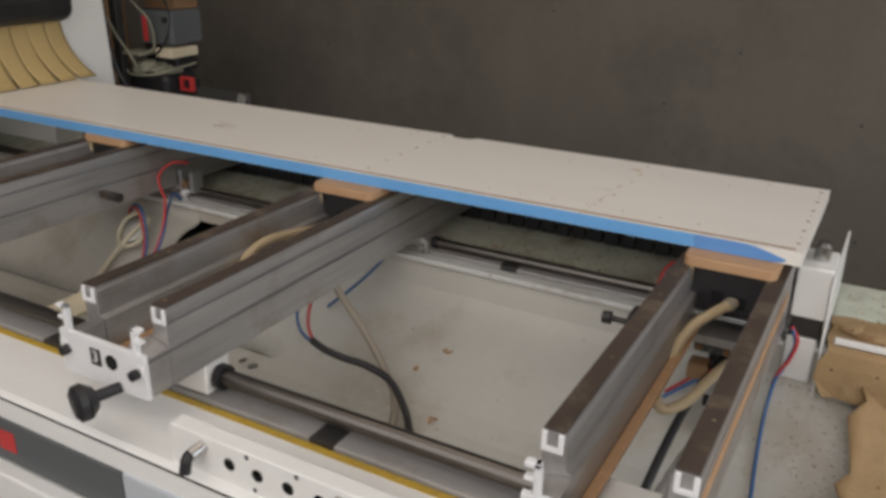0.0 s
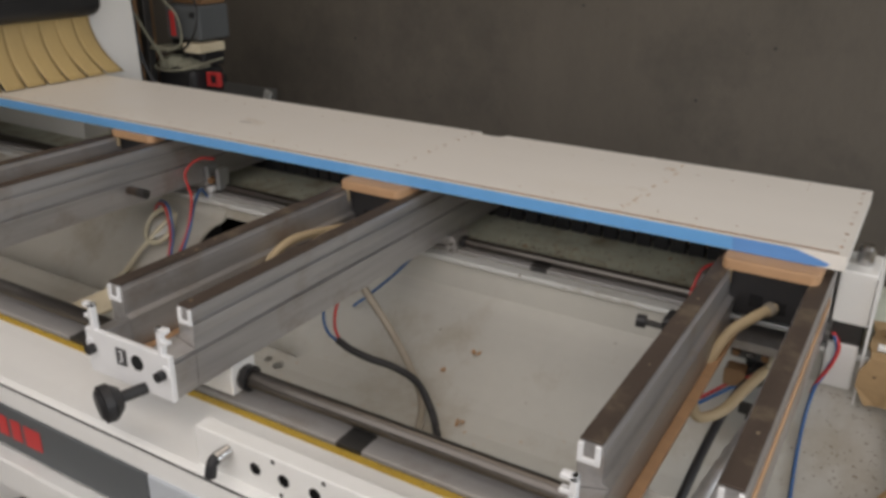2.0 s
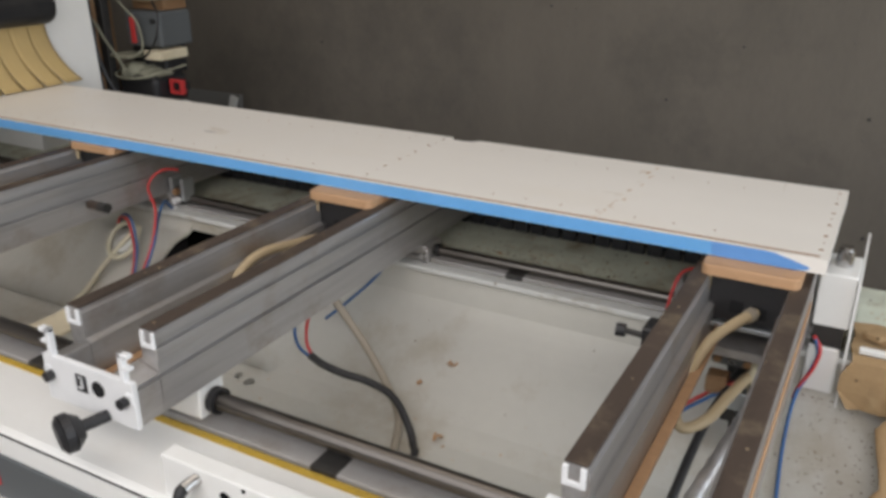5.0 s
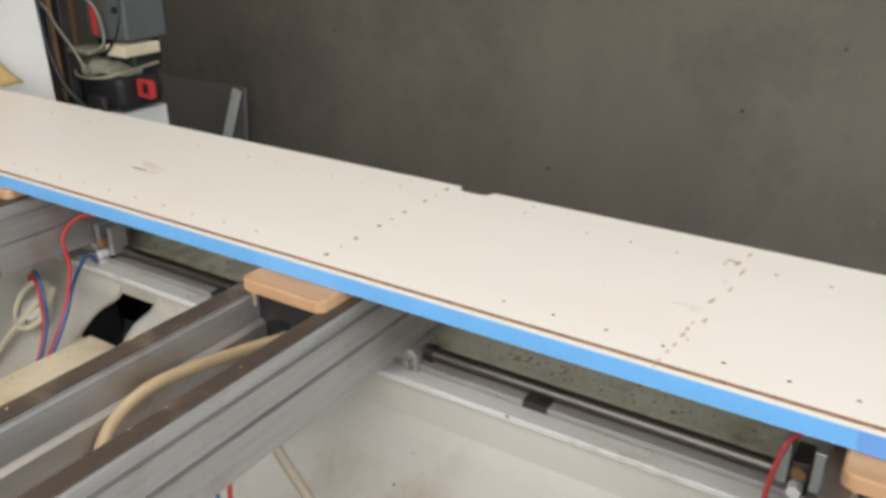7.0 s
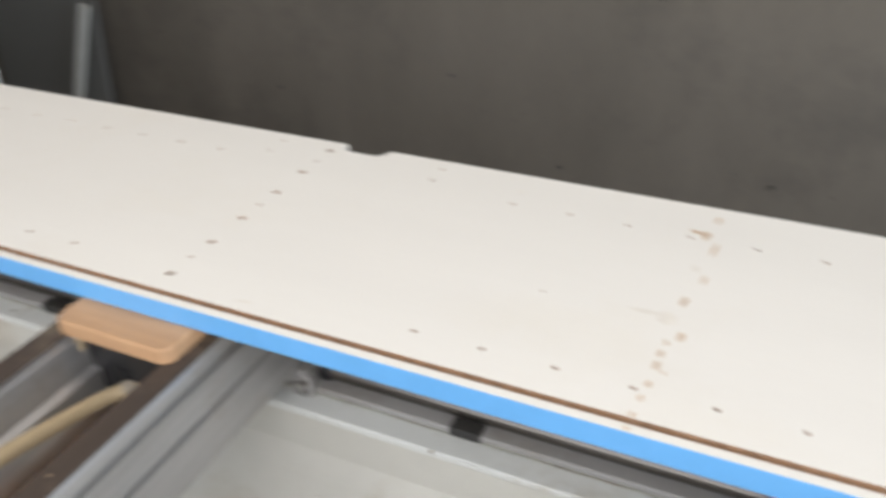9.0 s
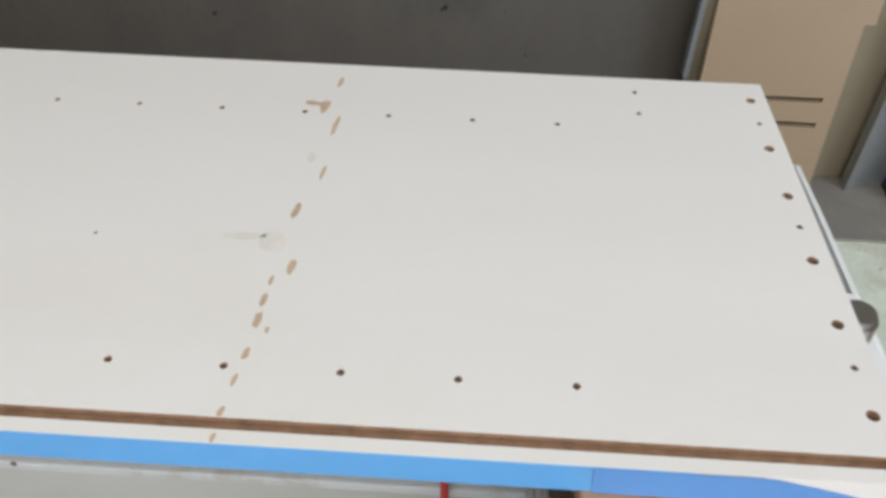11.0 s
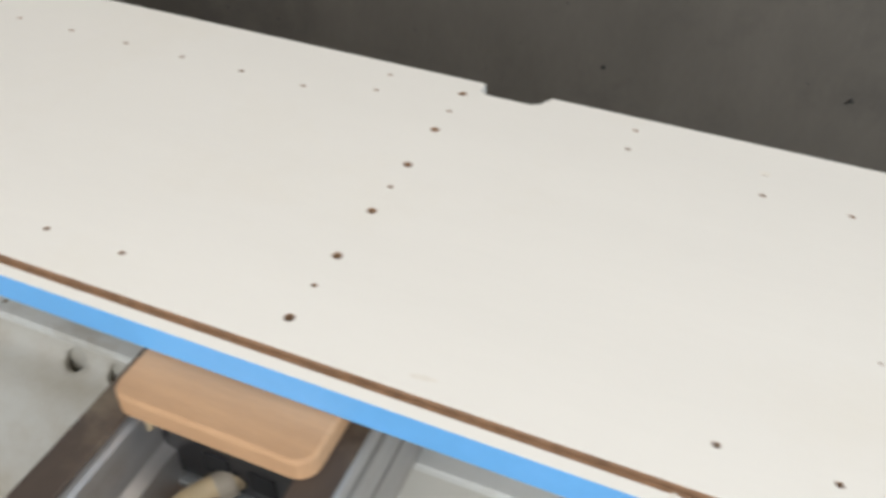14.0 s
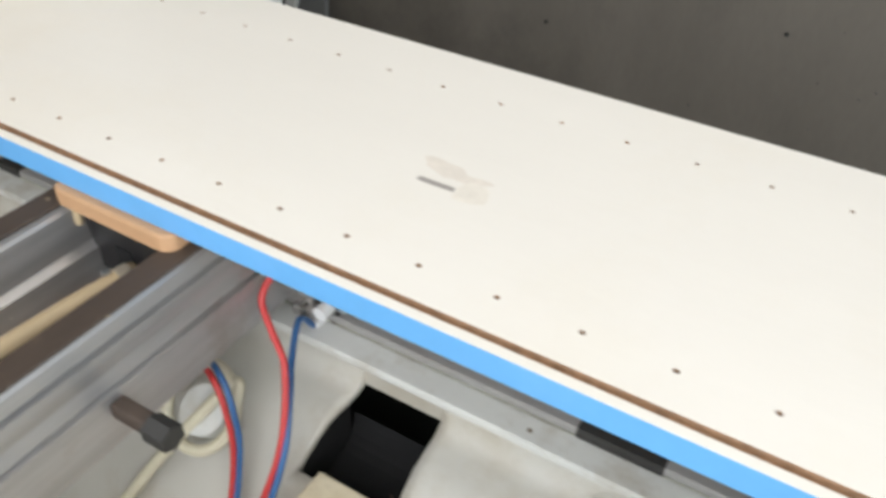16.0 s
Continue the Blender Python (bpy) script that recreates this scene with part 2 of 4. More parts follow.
def prism(profile, axis, a, b, bm=None):
    """A closed outline pushed along an axis; outline pairs are (x, z) for y, (y, z) for x, (x, y) for z."""
    bm = bm or bmesh.new()
    place = {"y": lambda u, v, w: (u, w, v), "x": lambda u, v, w: (w, u, v), "z": lambda u, v, w: (u, v, w)}[axis]
    lo = [bm.verts.new(place(u, v, a)) for u, v in profile]
    hi = [bm.verts.new(place(u, v, b)) for u, v in profile]
    n = len(profile)
    for k in range(n):
        bm.faces.new((lo[k], lo[(k + 1) % n], hi[(k + 1) % n], hi[k]))
    bm.faces.new(lo)
    bm.faces.new(hi)
    return bm


def sheet(rows):
    """A strip of quads through rows of points."""
    bm = bmesh.new()
    vs = [[bm.verts.new(p) for p in r] for r in rows]
    for a, b in zip(vs, vs[1:]):
        for k in range(len(a) - 1):
            bm.faces.new((a[k], a[k + 1], b[k + 1], b[k]))
    return bm


def thicken(ob, t, offset=-1):
    mod = ob.modifiers.new("thickness", "SOLIDIFY")
    mod.thickness, mod.offset = t, offset
    return ob


def cut(ob, cutter_bm, inner_mat=None, inside=None):
    """Takes the cutter's volume out of the mesh and bakes the result."""
    me = bpy.data.meshes.new("cutter")
    bmesh.ops.recalc_face_normals(cutter_bm, faces=cutter_bm.faces)
    cutter_bm.to_mesh(me)
    cutter_bm.free()
    tool = new("cutter", me)
    if inner_mat:
        me.materials.append(inner_mat)
    mod = ob.modifiers.new("cut", "BOOLEAN")
    mod.operation, mod.solver, mod.object = "DIFFERENCE", "EXACT", tool
    mod.use_self = False
    bpy.context.view_layer.update()
    baked = bpy.data.meshes.new_from_object(ob.evaluated_get(bpy.context.evaluated_depsgraph_get()))
    ob.modifiers.clear()
    ob.data = baked
    if inner_mat:
        if len(baked.materials) < 2:
            baked.materials.append(inner_mat)
        for f in baked.polygons:
            if inside(f.center):
                f.material_index = 1
    bpy.data.objects.remove(tool)
    return ob


# ---- the room ----
def structure(name, bm, mat, label, category):
    return tagged(part(name, bm, mat), label, category, kind="structure")


structure("floor", boxes((-6, 3.2, -1.9, 1.9, -0.12, 0)), m_floor, "dusty grey concrete workshop floor", "floor")
structure("wall_north", boxes((-6, 3.2, 1.672, 1.9, 0, 3.8)), m_concrete, "grey-brown rendered wall with small dark pits", "wall")
structure("wall_west", boxes((-6.2, -6, -1.9, 1.9, 0, 3.8)), m_plaster, "plain pale workshop wall", "wall")
structure("wall_east", boxes((2.65, 2.85, -1.9, -1.4, 0, 3.8), (2.65, 2.85, 0.4, 1.9, 0, 3.8), (2.65, 2.85, -1.4, 0.4, 0, 0.95), (2.65, 2.85, -1.4, 0.4, 2.55, 3.8)), m_plaster, "plain pale workshop wall with a window opening", "wall")
gate = structure("wall_south", boxes((-6.2, -2.0, -2.1, -1.9, 0, 3.8), (2.0, 3.4, -2.1, -1.9, 0, 3.8), (-2.0, 2.0, -2.1, -1.9, 3.4, 3.8)), m_plaster, "plain wall with a wide open gate", "wall")
# unseen ceiling, its opening made only for the overhead fill lamp
structure("ceiling", boxes((-6.2, -2.2, -2.1, 1.9, 3.8, 4.0), (0.4, 3.4, -2.1, 1.9, 3.8, 4.0), (-2.2, 0.4, -2.1, -0.3, 3.8, 4.0), (-2.2, 0.4, 0.7, 1.9, 3.8, 4.0)), m_plaster, "unseen pale workshop ceiling with an opening for the overhead fill lamp", "ceiling")
structure("ground", boxes((-300, 300, -300, -1.9, -0.14, -0.02)), m_floor, "bare grey yard outside the gate", "ground")

# small pits in the north wall
pits = thing("wall_pits", "small dark drilled pits in the wall", "wall marks", kind="stuff")
rng = random.Random(4)
spots = [(-0.26, 1.10), (-1.73, 0.50), (-0.75, 0.375), (-0.15, 0.42), (0.2, 0.5), (-1.1, 0.62), (-0.5, 0.9), (-2.0, 1.0), (-0.95, 1.2), (0.15, 0.9)]
spots += [(rng.uniform(-2.4, 0.4), rng.uniform(0.2, 1.3)) for _ in range(26)]
bm = bmesh.new()
for i, (x, z) in enumerate(spots):
    r = 0.0055 if i < 10 else rng.uniform(0.0015, 0.003)
    rod((x, 1.668, z), (x, 1.6725, z), r, 9, bm)
part("pit", bm, m_blacksteel, pits)

# ---- machine bed ----
bed = thing("machine_bed", "white enamelled steel bed of a woodworking machine, dusty", "machine bed")
X0, X1 = -2.6, 0.78

# cross-section (y, z) of the enamelled trough: front lip, floor, swept back wall, ledge lip
SLOPE = [(-0.25, 0.628), (-0.18, 0.630), (-0.13, 0.645), (-0.088, 0.673), (-0.044, 0.706), (0.0, 0.738), (0.03, 0.762), (0.05, 0.780), (0.060, 0.794)]


def tray_height(y):
    """Upper face of the tray: flat in front, rising towards the back."""
    for (ya, za), (yb, zb) in zip(SLOPE, SLOPE[1:]):
        if ya <= y <= yb:
            return za + (zb - za) * (y - ya) / (yb - ya)
    return 0.628 if y < 0 else 0.794


trough = [(-0.485, 0.815), (-0.485, 0.648), (-0.465, 0.628)]
trough += [(-0.25 + 0.305 * k / 18, tray_height(-0.25 + 0.305 * k / 18)) for k in range(19)]
trough += [(0.060, 0.838), (0.055, 0.842), (0.055, 0.850), (0.075, 0.852)]
xs = [X0 + (X1 - X0) * k / 40 for k in range(41)]
tray = part("tray", sheet([[(x, y, z) for y, z in trough] for x in xs]), m_enamel, bed, "white enamelled tray, stained with dust", smooth=True)
thicken(tray, 0.012, 1)
bpy.context.view_layer.update()
baked = bpy.data.meshes.new_from_object(tray.evaluated_get(bpy.context.evaluated_depsgraph_get()))
tray.modifiers.clear()
tray.data = baked
openings = boxes((-1.245, -1.078, -0.06, 0.12, 0.60, 0.826))
for x, y, r in ((-0.834, -0.183, 0.012), (-0.868, -0.175, 0.009), (-0.53, -0.026, 0.008)):
    rod((x, y, 0.6), (x, y, 0.7), r, 14, openings)
cut(tray, openings)
for f in tray.data.polygons:
    f.use_smooth = False
hump = [(0.0652, 0.838), (0.063, 0.824), (0.058, 0.813), (0.050, 0.806), (0.040, 0.802), (0.025, 0.799), (0.010, 0.793), (-0.005, 0.782), (-0.02, 0.768), (-0.04, 0.744), (-0.07, 0.711), (-0.105, 0.680), (-0.145, 0.642)]
humped = []
for k in range(121):
    x = -2.55 + k * (1.78 / 120)
    g = min(1, max(0, (x + 0.828) / 0.026))
    g = g * g * (3 - 2 * g)
    row = []
    for y, z in hump:
        low = tray_height(y) - 0.012
        row.append((x, y, z * (1 - g) + low * g))
    humped.append(row)
chute = part("chute_cover", sheet(humped), m_enamel, bed, "white rounded cover around the dust port", smooth=True)
thicken(chute, 0.006, 1)
bpy.context.view_layer.update()
baked = bpy.data.meshes.new_from_object(chute.evaluated_get(bpy.context.evaluated_depsgraph_get()))
chute.modifiers.clear()
chute.data = baked
port = prism([(-1.197, 0.0585), (-1.107, 0.0585), (-1.108, -0.031), (-1.216, -0.031)], "z", 0.60, 0.86)
for x in (-0.941, -0.891, -0.842):
    rod((x, 0.036, 0.831), (x, 0.086, 0.781), 0.0115, 18, port)
cut(chute, port)
side = [(y, z - 0.007) for y, z in hump[2:11]] + [(-0.07, 0.60), (0.06, 0.60)]
# black sheets added inside the port to paint its inner darkness
part("port_shade_side", prism(side, "x", -1.2225, -1.2185), m_void, bed, "black sheet standing in for the shade inside the dust port")
part("port_shade_side", prism(side, "x", -1.1055, -1.1015), m_void, bed, "black sheet standing in for the shade inside the dust port")
part("port_shade_side", boxes((-1.2185, -1.1055, -0.0355, -0.0315, 0.60, 0.745)), m_void, bed, "black sheet standing in for the shade inside the dust port")
part("port_shade_sheet", sheet([[(x, y, z - 0.085) for y, z in hump[:11]] for x in (-1.2175, -1.1065)]), m_void, bed, "black sheet that darkens the inside of the dust port")
# added black sheets, so the tray openings read as dark
part("under_shade_sheet", boxes((X0, X1, -0.5, 0.3, 0.50, 0.53)), m_void, bed, "added black sheet under the tray that darkens its openings")
part("rear_shade_sheet", boxes((X0, X1, 0.16, 0.17, 0.53, 0.84)), m_void, bed, "added black sheet behind the tray that darkens its openings")
# same sheet as the tray, coloured lighter to look lit
part("tray_lip", boxes((X0, X1, 0.049, 0.079, 0.8435, 0.8535), bevel=0.002), m_lip, bed, "chipped tray flange, its white lifted to look lit")
# back ledge behind the rear shaft
ledge_profile = [(0.075, 0.83), (0.075, 0.852), (0.14, 0.852), (0.15, 0.858), (0.245, 0.862), (0.25, 0.858), (0.345, 0.862), (0.36, 0.852), (0.36, 0.55), (0.2, 0.55), (0.2, 0.83)]
part("rear_ledge", prism(ledge_profile, "x", X0, X1), m_ledge, bed, "greenish white ledge under sawdust")
part("rear_rail_base", boxes((X0, 0.205, 0.080, 0.128, 0.852, 0.8615), bevel=0.002), m_railbed, bed, "grey rail bed")
part("front_rail_base", boxes((X0, X1, -0.555, -0.492, 0.80, 0.832), bevel=0.003), m_railbed, bed, "grey rail bed")
# dark blocks round the rail beds paint the shade of gaps in them
for x, w in ((-1.75, 0.02), (-0.945, 0.04), (-0.373, 0.018), (0.18, 0.02)):
    part("rail_gap_dark", boxes((x - 0.008, x + 0.034, -0.5565, -0.491, 0.8005, 0.8335), bevel=0.001), m_blacksteel, bed, "dark block standing in for a shaded gap in the rail")
    part("rail_gap_dark", boxes((x - w, x + w, 0.0785, 0.1295, 0.8525, 0.8635), bevel=0.001), m_blacksteel, bed, "dark block standing in for a shaded gap in the rail")
front = [(-0.557, 0.56), (-0.557, 0.826), (-0.60, 0.826), (-0.655, 0.824), (-0.684, 0.824), (-0.691, 0.821), (-0.693, 0.818), (-0.694, 0.80), (-0.694, 0.56)]
part("front_casting", prism(front, "x", X0, X1), m_casting, bed, "white painted front beam")
part("seam", boxes((X0, X1, -0.6955, -0.6920, 0.8160, 0.8178)), m_blacksteel, bed, "thin dark joint")
part("brand_band", boxes((X0, -0.606, -0.699, -0.69, 0.700, 0.780), bevel=0.002), m_greyband, bed, "dark grey band")
part("band_panel", boxes((-0.603, X1, -0.699, -0.69, 0.700, 0.780), bevel=0.002), m_greypanel, bed, "light grey band")
# black discs stand for the shade in bolt holes
for x, r in ((-0.945, 0.011), (-0.975, 0.003), (-0.915, 0.003)):
    part("bolt_hole", rod((x, -0.650, 0.8205), (x, -0.650, 0.8228), r, 18), m_void, bed)
part("scale_tape", boxes((X0, X1, -0.571, -0.558, 0.826, 0.8272)), m_yellow, bed, "yellow measuring tape with fine ticks")
bm = bmesh.new()
for k in range(300):
    x = -1.6 + k * 0.0065
    w = 0.0065 if k % 10 == 0 else 0.0035
    bmesh.ops.create_cube(bm, size=1, matrix=Matrix.LocRotScale((x, -0.5582 - w / 2, 0.8274), None, (0.0007, w, 0.0004)))
part("tick_marks", bm, m_ink, bed, "fine black ticks")
# plain red blocks where the maker's mark stands
for x, w, h in ((-0.985, 0.012, 0.014), (-0.945, 0.024, 0.036), (-0.910, 0.024, 0.036), (-0.868, 0.040, 0.036)):
    part("brand_block", boxes((x - w / 2, x + w / 2, -0.7005, -0.6985, 0.742 - h / 2, 0.742 + h / 2), bevel=0.0004), m_redplastic, bed, "plain red block")
part("lower_sill", boxes((X0, X1, -0.722, -0.695, 0.640, 0.696), bevel=0.004), m_casting, bed, "white lower rail")
part("base_frame", boxes((X0, X1, -0.60, 0.2, 0.0, 0.56)), m_casting, bed, "white machine base")
# control strip with round holes on the front beam
strip = thing("clamp_rail_box", "white steel box with a row of round holes", "machine part")
body = part("box_body", boxes((-0.515, -0.16, -0.68, -0.654, 0.8205, 0.884), bevel=0.002), m_casting, strip)
holes = bmesh.new()
for x in (-0.411, -0.364, -0.315, -0.266):
    rod((x, -0.70, 0.855), (x, -0.66, 0.855), 0.0092, 20, holes)
for x in (-0.38, -0.30, -0.20):
    rod((x, -0.70, 0.877), (x, -0.66, 0.877), 0.0035, 12, holes)
    rod((x + 0.01, -0.70, 0.831), (x + 0.01, -0.66, 0.831), 0.0035, 12, holes)
# hole walls coloured near-black for the shade inside
cut(body, holes, m_void, lambda c: -0.6797 < c.y < -0.6542 and 0.822 < c.z < 0.8835 and -0.5 < c.x < -0.17)
part("lever", tube([(-0.462, -0.682, 0.862), (-0.464, -0.700, 0.858), (-0.465, -0.706, 0.838)], 0.008, 10), m_black, strip, "black lever")
part("lever_pin", rod((-0.455, -0.679, 0.868), (-0.458, -0.70, 0.864), 0.008), m_steel, strip)
part("lever_pin", rod((-0.235, -0.679, 0.868), (-0.235, -0.70, 0.864), 0.008), m_steel, strip)
# cables under the front rail
for k in range(2):
    cable = thing("front_cable", "black cable hanging below the front rail", "cable", "front cables")
    part("cable", tube([(-1.4, -0.75 - k * 0.02, 0.50), (-1.15, -0.76 - k * 0.02, 0.53 - k * 0.02), (-0.98, -0.75, 0.59 - k * 0.02), (-0.9, -0.72, 0.62)], 0.010), m_black, cable)

# ---- guide shafts ----
for y, z, r, label in ((-0.523, 0.858, 0.0135, "polished round steel shaft on the front rail"), (0.104, 0.8715, 0.0105, "polished round steel shaft on the back rail")):
    shaft = thing("guide_shaft", label, "shaft", "guide shafts")
    x1 = X1 if y < 0 else 0.20
    part("shaft", rod((X0, y, z), (x1, y, z), r, 28), m_shaft, shaft, smooth=False)
    part("end_collar", rod((x1 - 0.012, y, z), (x1 + 0.002, y, z), r * 1.35, 20), m_blacksteel, shaft, "dark collar")
    part("end_collar", rod((X0 - 0.002, y, z), (X0 + 0.012, y, z), r * 1.35, 20), m_blacksteel, shaft, "dark collar")


# ---- support beams in pairs ----
def beam_profile(x, s):
    """Outer face at x; s is +1 for a face that looks along +x, -1 for the mirrored beam."""
    pts = [(0, 0.888), (0, 0.9395), (0.006, 0.941), (0.006, 0.946), (0, 0.9475), (0.0012, 0.962), (0, 0.974), (0, 0.982), (0.006, 0.983), (0.006, 0.988), (0, 0.9895),
           (0, 1.003), (0.002, 1.0055), (0.002, 1.007), (0.0265, 1.007), (0.0265, 1.003), (0.029, 1.000), (0.029, 0.962), (0.038, 0.958), (0.038, 0.894), (0.033, 0.888)]
    return [(x - s * u, v) for u, v in pts]


def bench(x0, x1, number, front=True, y1=0.30):
    b = thing("support_beam", "pair of dull grey aluminium beams with brown sliding strips", "machine beam", "support beams")
    for x, s in ((x1, 1), (x0, -1)):
        beam = part("beam", prism(beam_profile(x, s), "y", -0.612, y1), m_alu, b)
        part("sliding_strip", boxes((min(x - s * 0.001, x - s * 0.026), max(x - s * 0.001, x - s * 0.026), -0.612, y1, 1.0072, 1.0105), bevel=0.0009), m_strip, beam, "dark brown sliding strip")
        low = [(u, v) for u, v in beam_profile(x, s) if v < 0.96]
        part("lower_beam", prism(low, "y", -0.651, -0.613), m_alu, b)
        # sawn profile ends
        def hook(u0, u1, y0, y1, z0, z1):
            return (min(x - s * u0, x - s * u1), max(x - s * u0, x - s * u1), y0, y1, z0, z1)
        part("end_hook", boxes(hook(0, 0.006, -0.6155, -0.6115, 0.986, 1.006), hook(0.019, 0.025, -0.6155, -0.6115, 0.986, 1.006), hook(0, 0.025, -0.6155, -0.6115, 0.982, 0.988), bevel=0.001), m_cutalu, b, "bright sawn profile end")
        part("end_hook", boxes(hook(0.011, 0.019, -0.660, -0.650, 0.955, 0.996), hook(0, 0.019, -0.660, -0.650, 0.989, 0.996), hook(0, 0.016, -0.660, -0.650, 0.972, 0.978), bevel=0.0015), m_cutalu, b, "bright sawn profile end")
        part("end_hook", boxes(hook(0.002, 0.012, -0.662, -0.655, 0.934, 0.940), hook(-0.001, 0.004, -0.662, -0.655, 0.925, 0.938), bevel=0.001), m_cutalu, b, "bright sawn profile end")
    plate = part("end_plate", boxes((x0 - 0.002, x1 + 0.002, -0.660, -0.652, 0.886, 0.956), bevel=0.0012), m_cutalu, b, "bright aluminium end plate")
    xm = (x0 + x1) / 2
    # black disc on the plate in place of a shaded hole
    part("plate_hole", rod((xm + 0.02, -0.6615, 0.929), (xm + 0.02, -0.6595, 0.929), 0.0115, 20), m_void, plate)
    for x in (x0 + 0.012, x1 - 0.014):
        part("socket_screw", rod((x, -0.671, 0.926), (x, -0.6595, 0.926), 0.0075, 14), m_black, plate, "black socket screw")
    part("number_tag", boxes((xm - 0.022, xm - 0.002, -0.6615, -0.6598, 0.916, 0.942)), m_black, plate, "small black number tag")
    if number:
        cu = bpy.data.curves.new("digit", "FONT")
        cu.body, cu.size, cu.extrude, cu.align_x, cu.align_y = number, 0.026, 0.0003, "CENTER", "CENTER"
        digit = new("digit", cu)
        digit.data.materials.append(m_cutalu)
        digit.matrix_world = pose(xm - 0.012, -0.6619, 0.929, 90, 0, 0)
        digit.parent = plate
    part("spindle", rod((xm + 0.03, -0.659, 0.892), (xm + 0.016, -0.699, 0.890), 0.0085, 16), m_black, plate)
    knob = bmesh.new()
    rod((xm + 0.018, -0.693, 0.890), (xm + 0.014, -0.706, 0.889), 0.016, 24, knob, 0.027)
    rod((xm + 0.014, -0.706, 0.889), (xm + 0.010, -0.717, 0.8885), 0.027, 24, knob, 0.0265)
    rod((xm + 0.010, -0.717, 0.8885), (xm + 0.008, -0.722, 0.888), 0.0265, 24, knob, 0.019)
    part("clamp_knob", knob, m_black, b, "round black plastic knob", smooth=False)
    # sliding feet on both shafts
    part("front_foot", boxes((x0 + 0.01, x1 - 0.004, -0.548, -0.498, 0.834, 0.8875), bevel=0.003), m_casting, b, "pale sliding foot")
    for x in (x0 - 0.004, x1 + 0.006):
        part("seal_ring", rod((x - 0.006, -0.523, 0.858), (x + 0.006, -0.523, 0.858), 0.020, 22), m_black, b, "black seal ring")
    part("rear_foot", boxes((x0 + 0.02, x1 + 0.012, 0.072, 0.135, 0.868, 0.8875), bevel=0.003), m_alu, b, "grey sliding foot")
    part("rear_bracket", boxes((x1 - 0.002, x1 + 0.018, 0.070, 0.086, 0.853, 0.884), (x1 - 0.002, x1 + 0.008, 0.062, 0.12, 0.860, 0.874), bevel=0.002), m_alu, b, "grey angle bracket")
    for dz in (0.0, 0.022):
        part("bracket_screw", rod((x1 + 0.011, 0.062, 0.863 + dz * 0.6), (x1 + 0.011, 0.071, 0.863 + dz * 0.6), 0.0035, 12), m_steel, b)
    part("rear_seal", rod((x1 + 0.018, 0.104, 0.8715), (x1 + 0.028, 0.104, 0.8715), 0.0135, 18), m_black, b, "black seal ring")
    part("cross_tie", boxes((x0 + 0.03, x1 - 0.03, -0.60, -0.56, 0.889, 0.899)), m_alu, b)
    part("cross_tie", boxes((x0 + 0.03, x1 - 0.03, -0.1, 0.12, 0.889, 0.903)), m_alu, b)
    return b


outer = bench(-1.455, -1.285, "")
bench(-0.744, -0.575, "3")
inner = bench(-0.013, 0.154, "")


def slide_bracket(b, x, s):
    """Two bright uprights with a brass nut and a pale bolt between them, beside a beam."""
    for u in (0.006, 0.042):
        part("bracket_upright", boxes((min(x + s * u, x + s * (u + 0.012)), max(x + s * u, x + s * (u + 0.012)), 0.078, 0.112, 0.872, 0.926), bevel=0.0015), m_galv, b, "bright bracket upright")
    part("bracket_block", boxes((min(x + s * 0.019, x + s * 0.041), max(x + s * 0.019, x + s * 0.041), 0.080, 0.125, 0.862, 0.905), bevel=0.003), m_blacksteel, b, "dark bracket block")
    part("brass_nut", rod((x + s * 0.03, 0.070, 0.895), (x + s * 0.03, 0.082, 0.895), 0.009, 6), m_copper, b, "brass nut")
    part("pale_bolt", rod((x + s * 0.031, 0.064, 0.874), (x + s * 0.031, 0.082, 0.874), 0.0078, 18), m_cutalu, b, "pale round bolt")
    part("hose_stub", rod((x + s * 0.022, 0.064, 0.853), (x + s * 0.022, 0.084, 0.853), 0.0055, 14), m_cutalu, b, "pale hose stub")


slide_bracket(outer, -1.285, 1)
slide_bracket(inner, -0.013, -1)
part("wear_strip", boxes((0.1535, 0.1556, -0.60, -0.02, 0.951, 0.971), bevel=0.0006), m_pad, inner, "orange-brown strip along the beam")


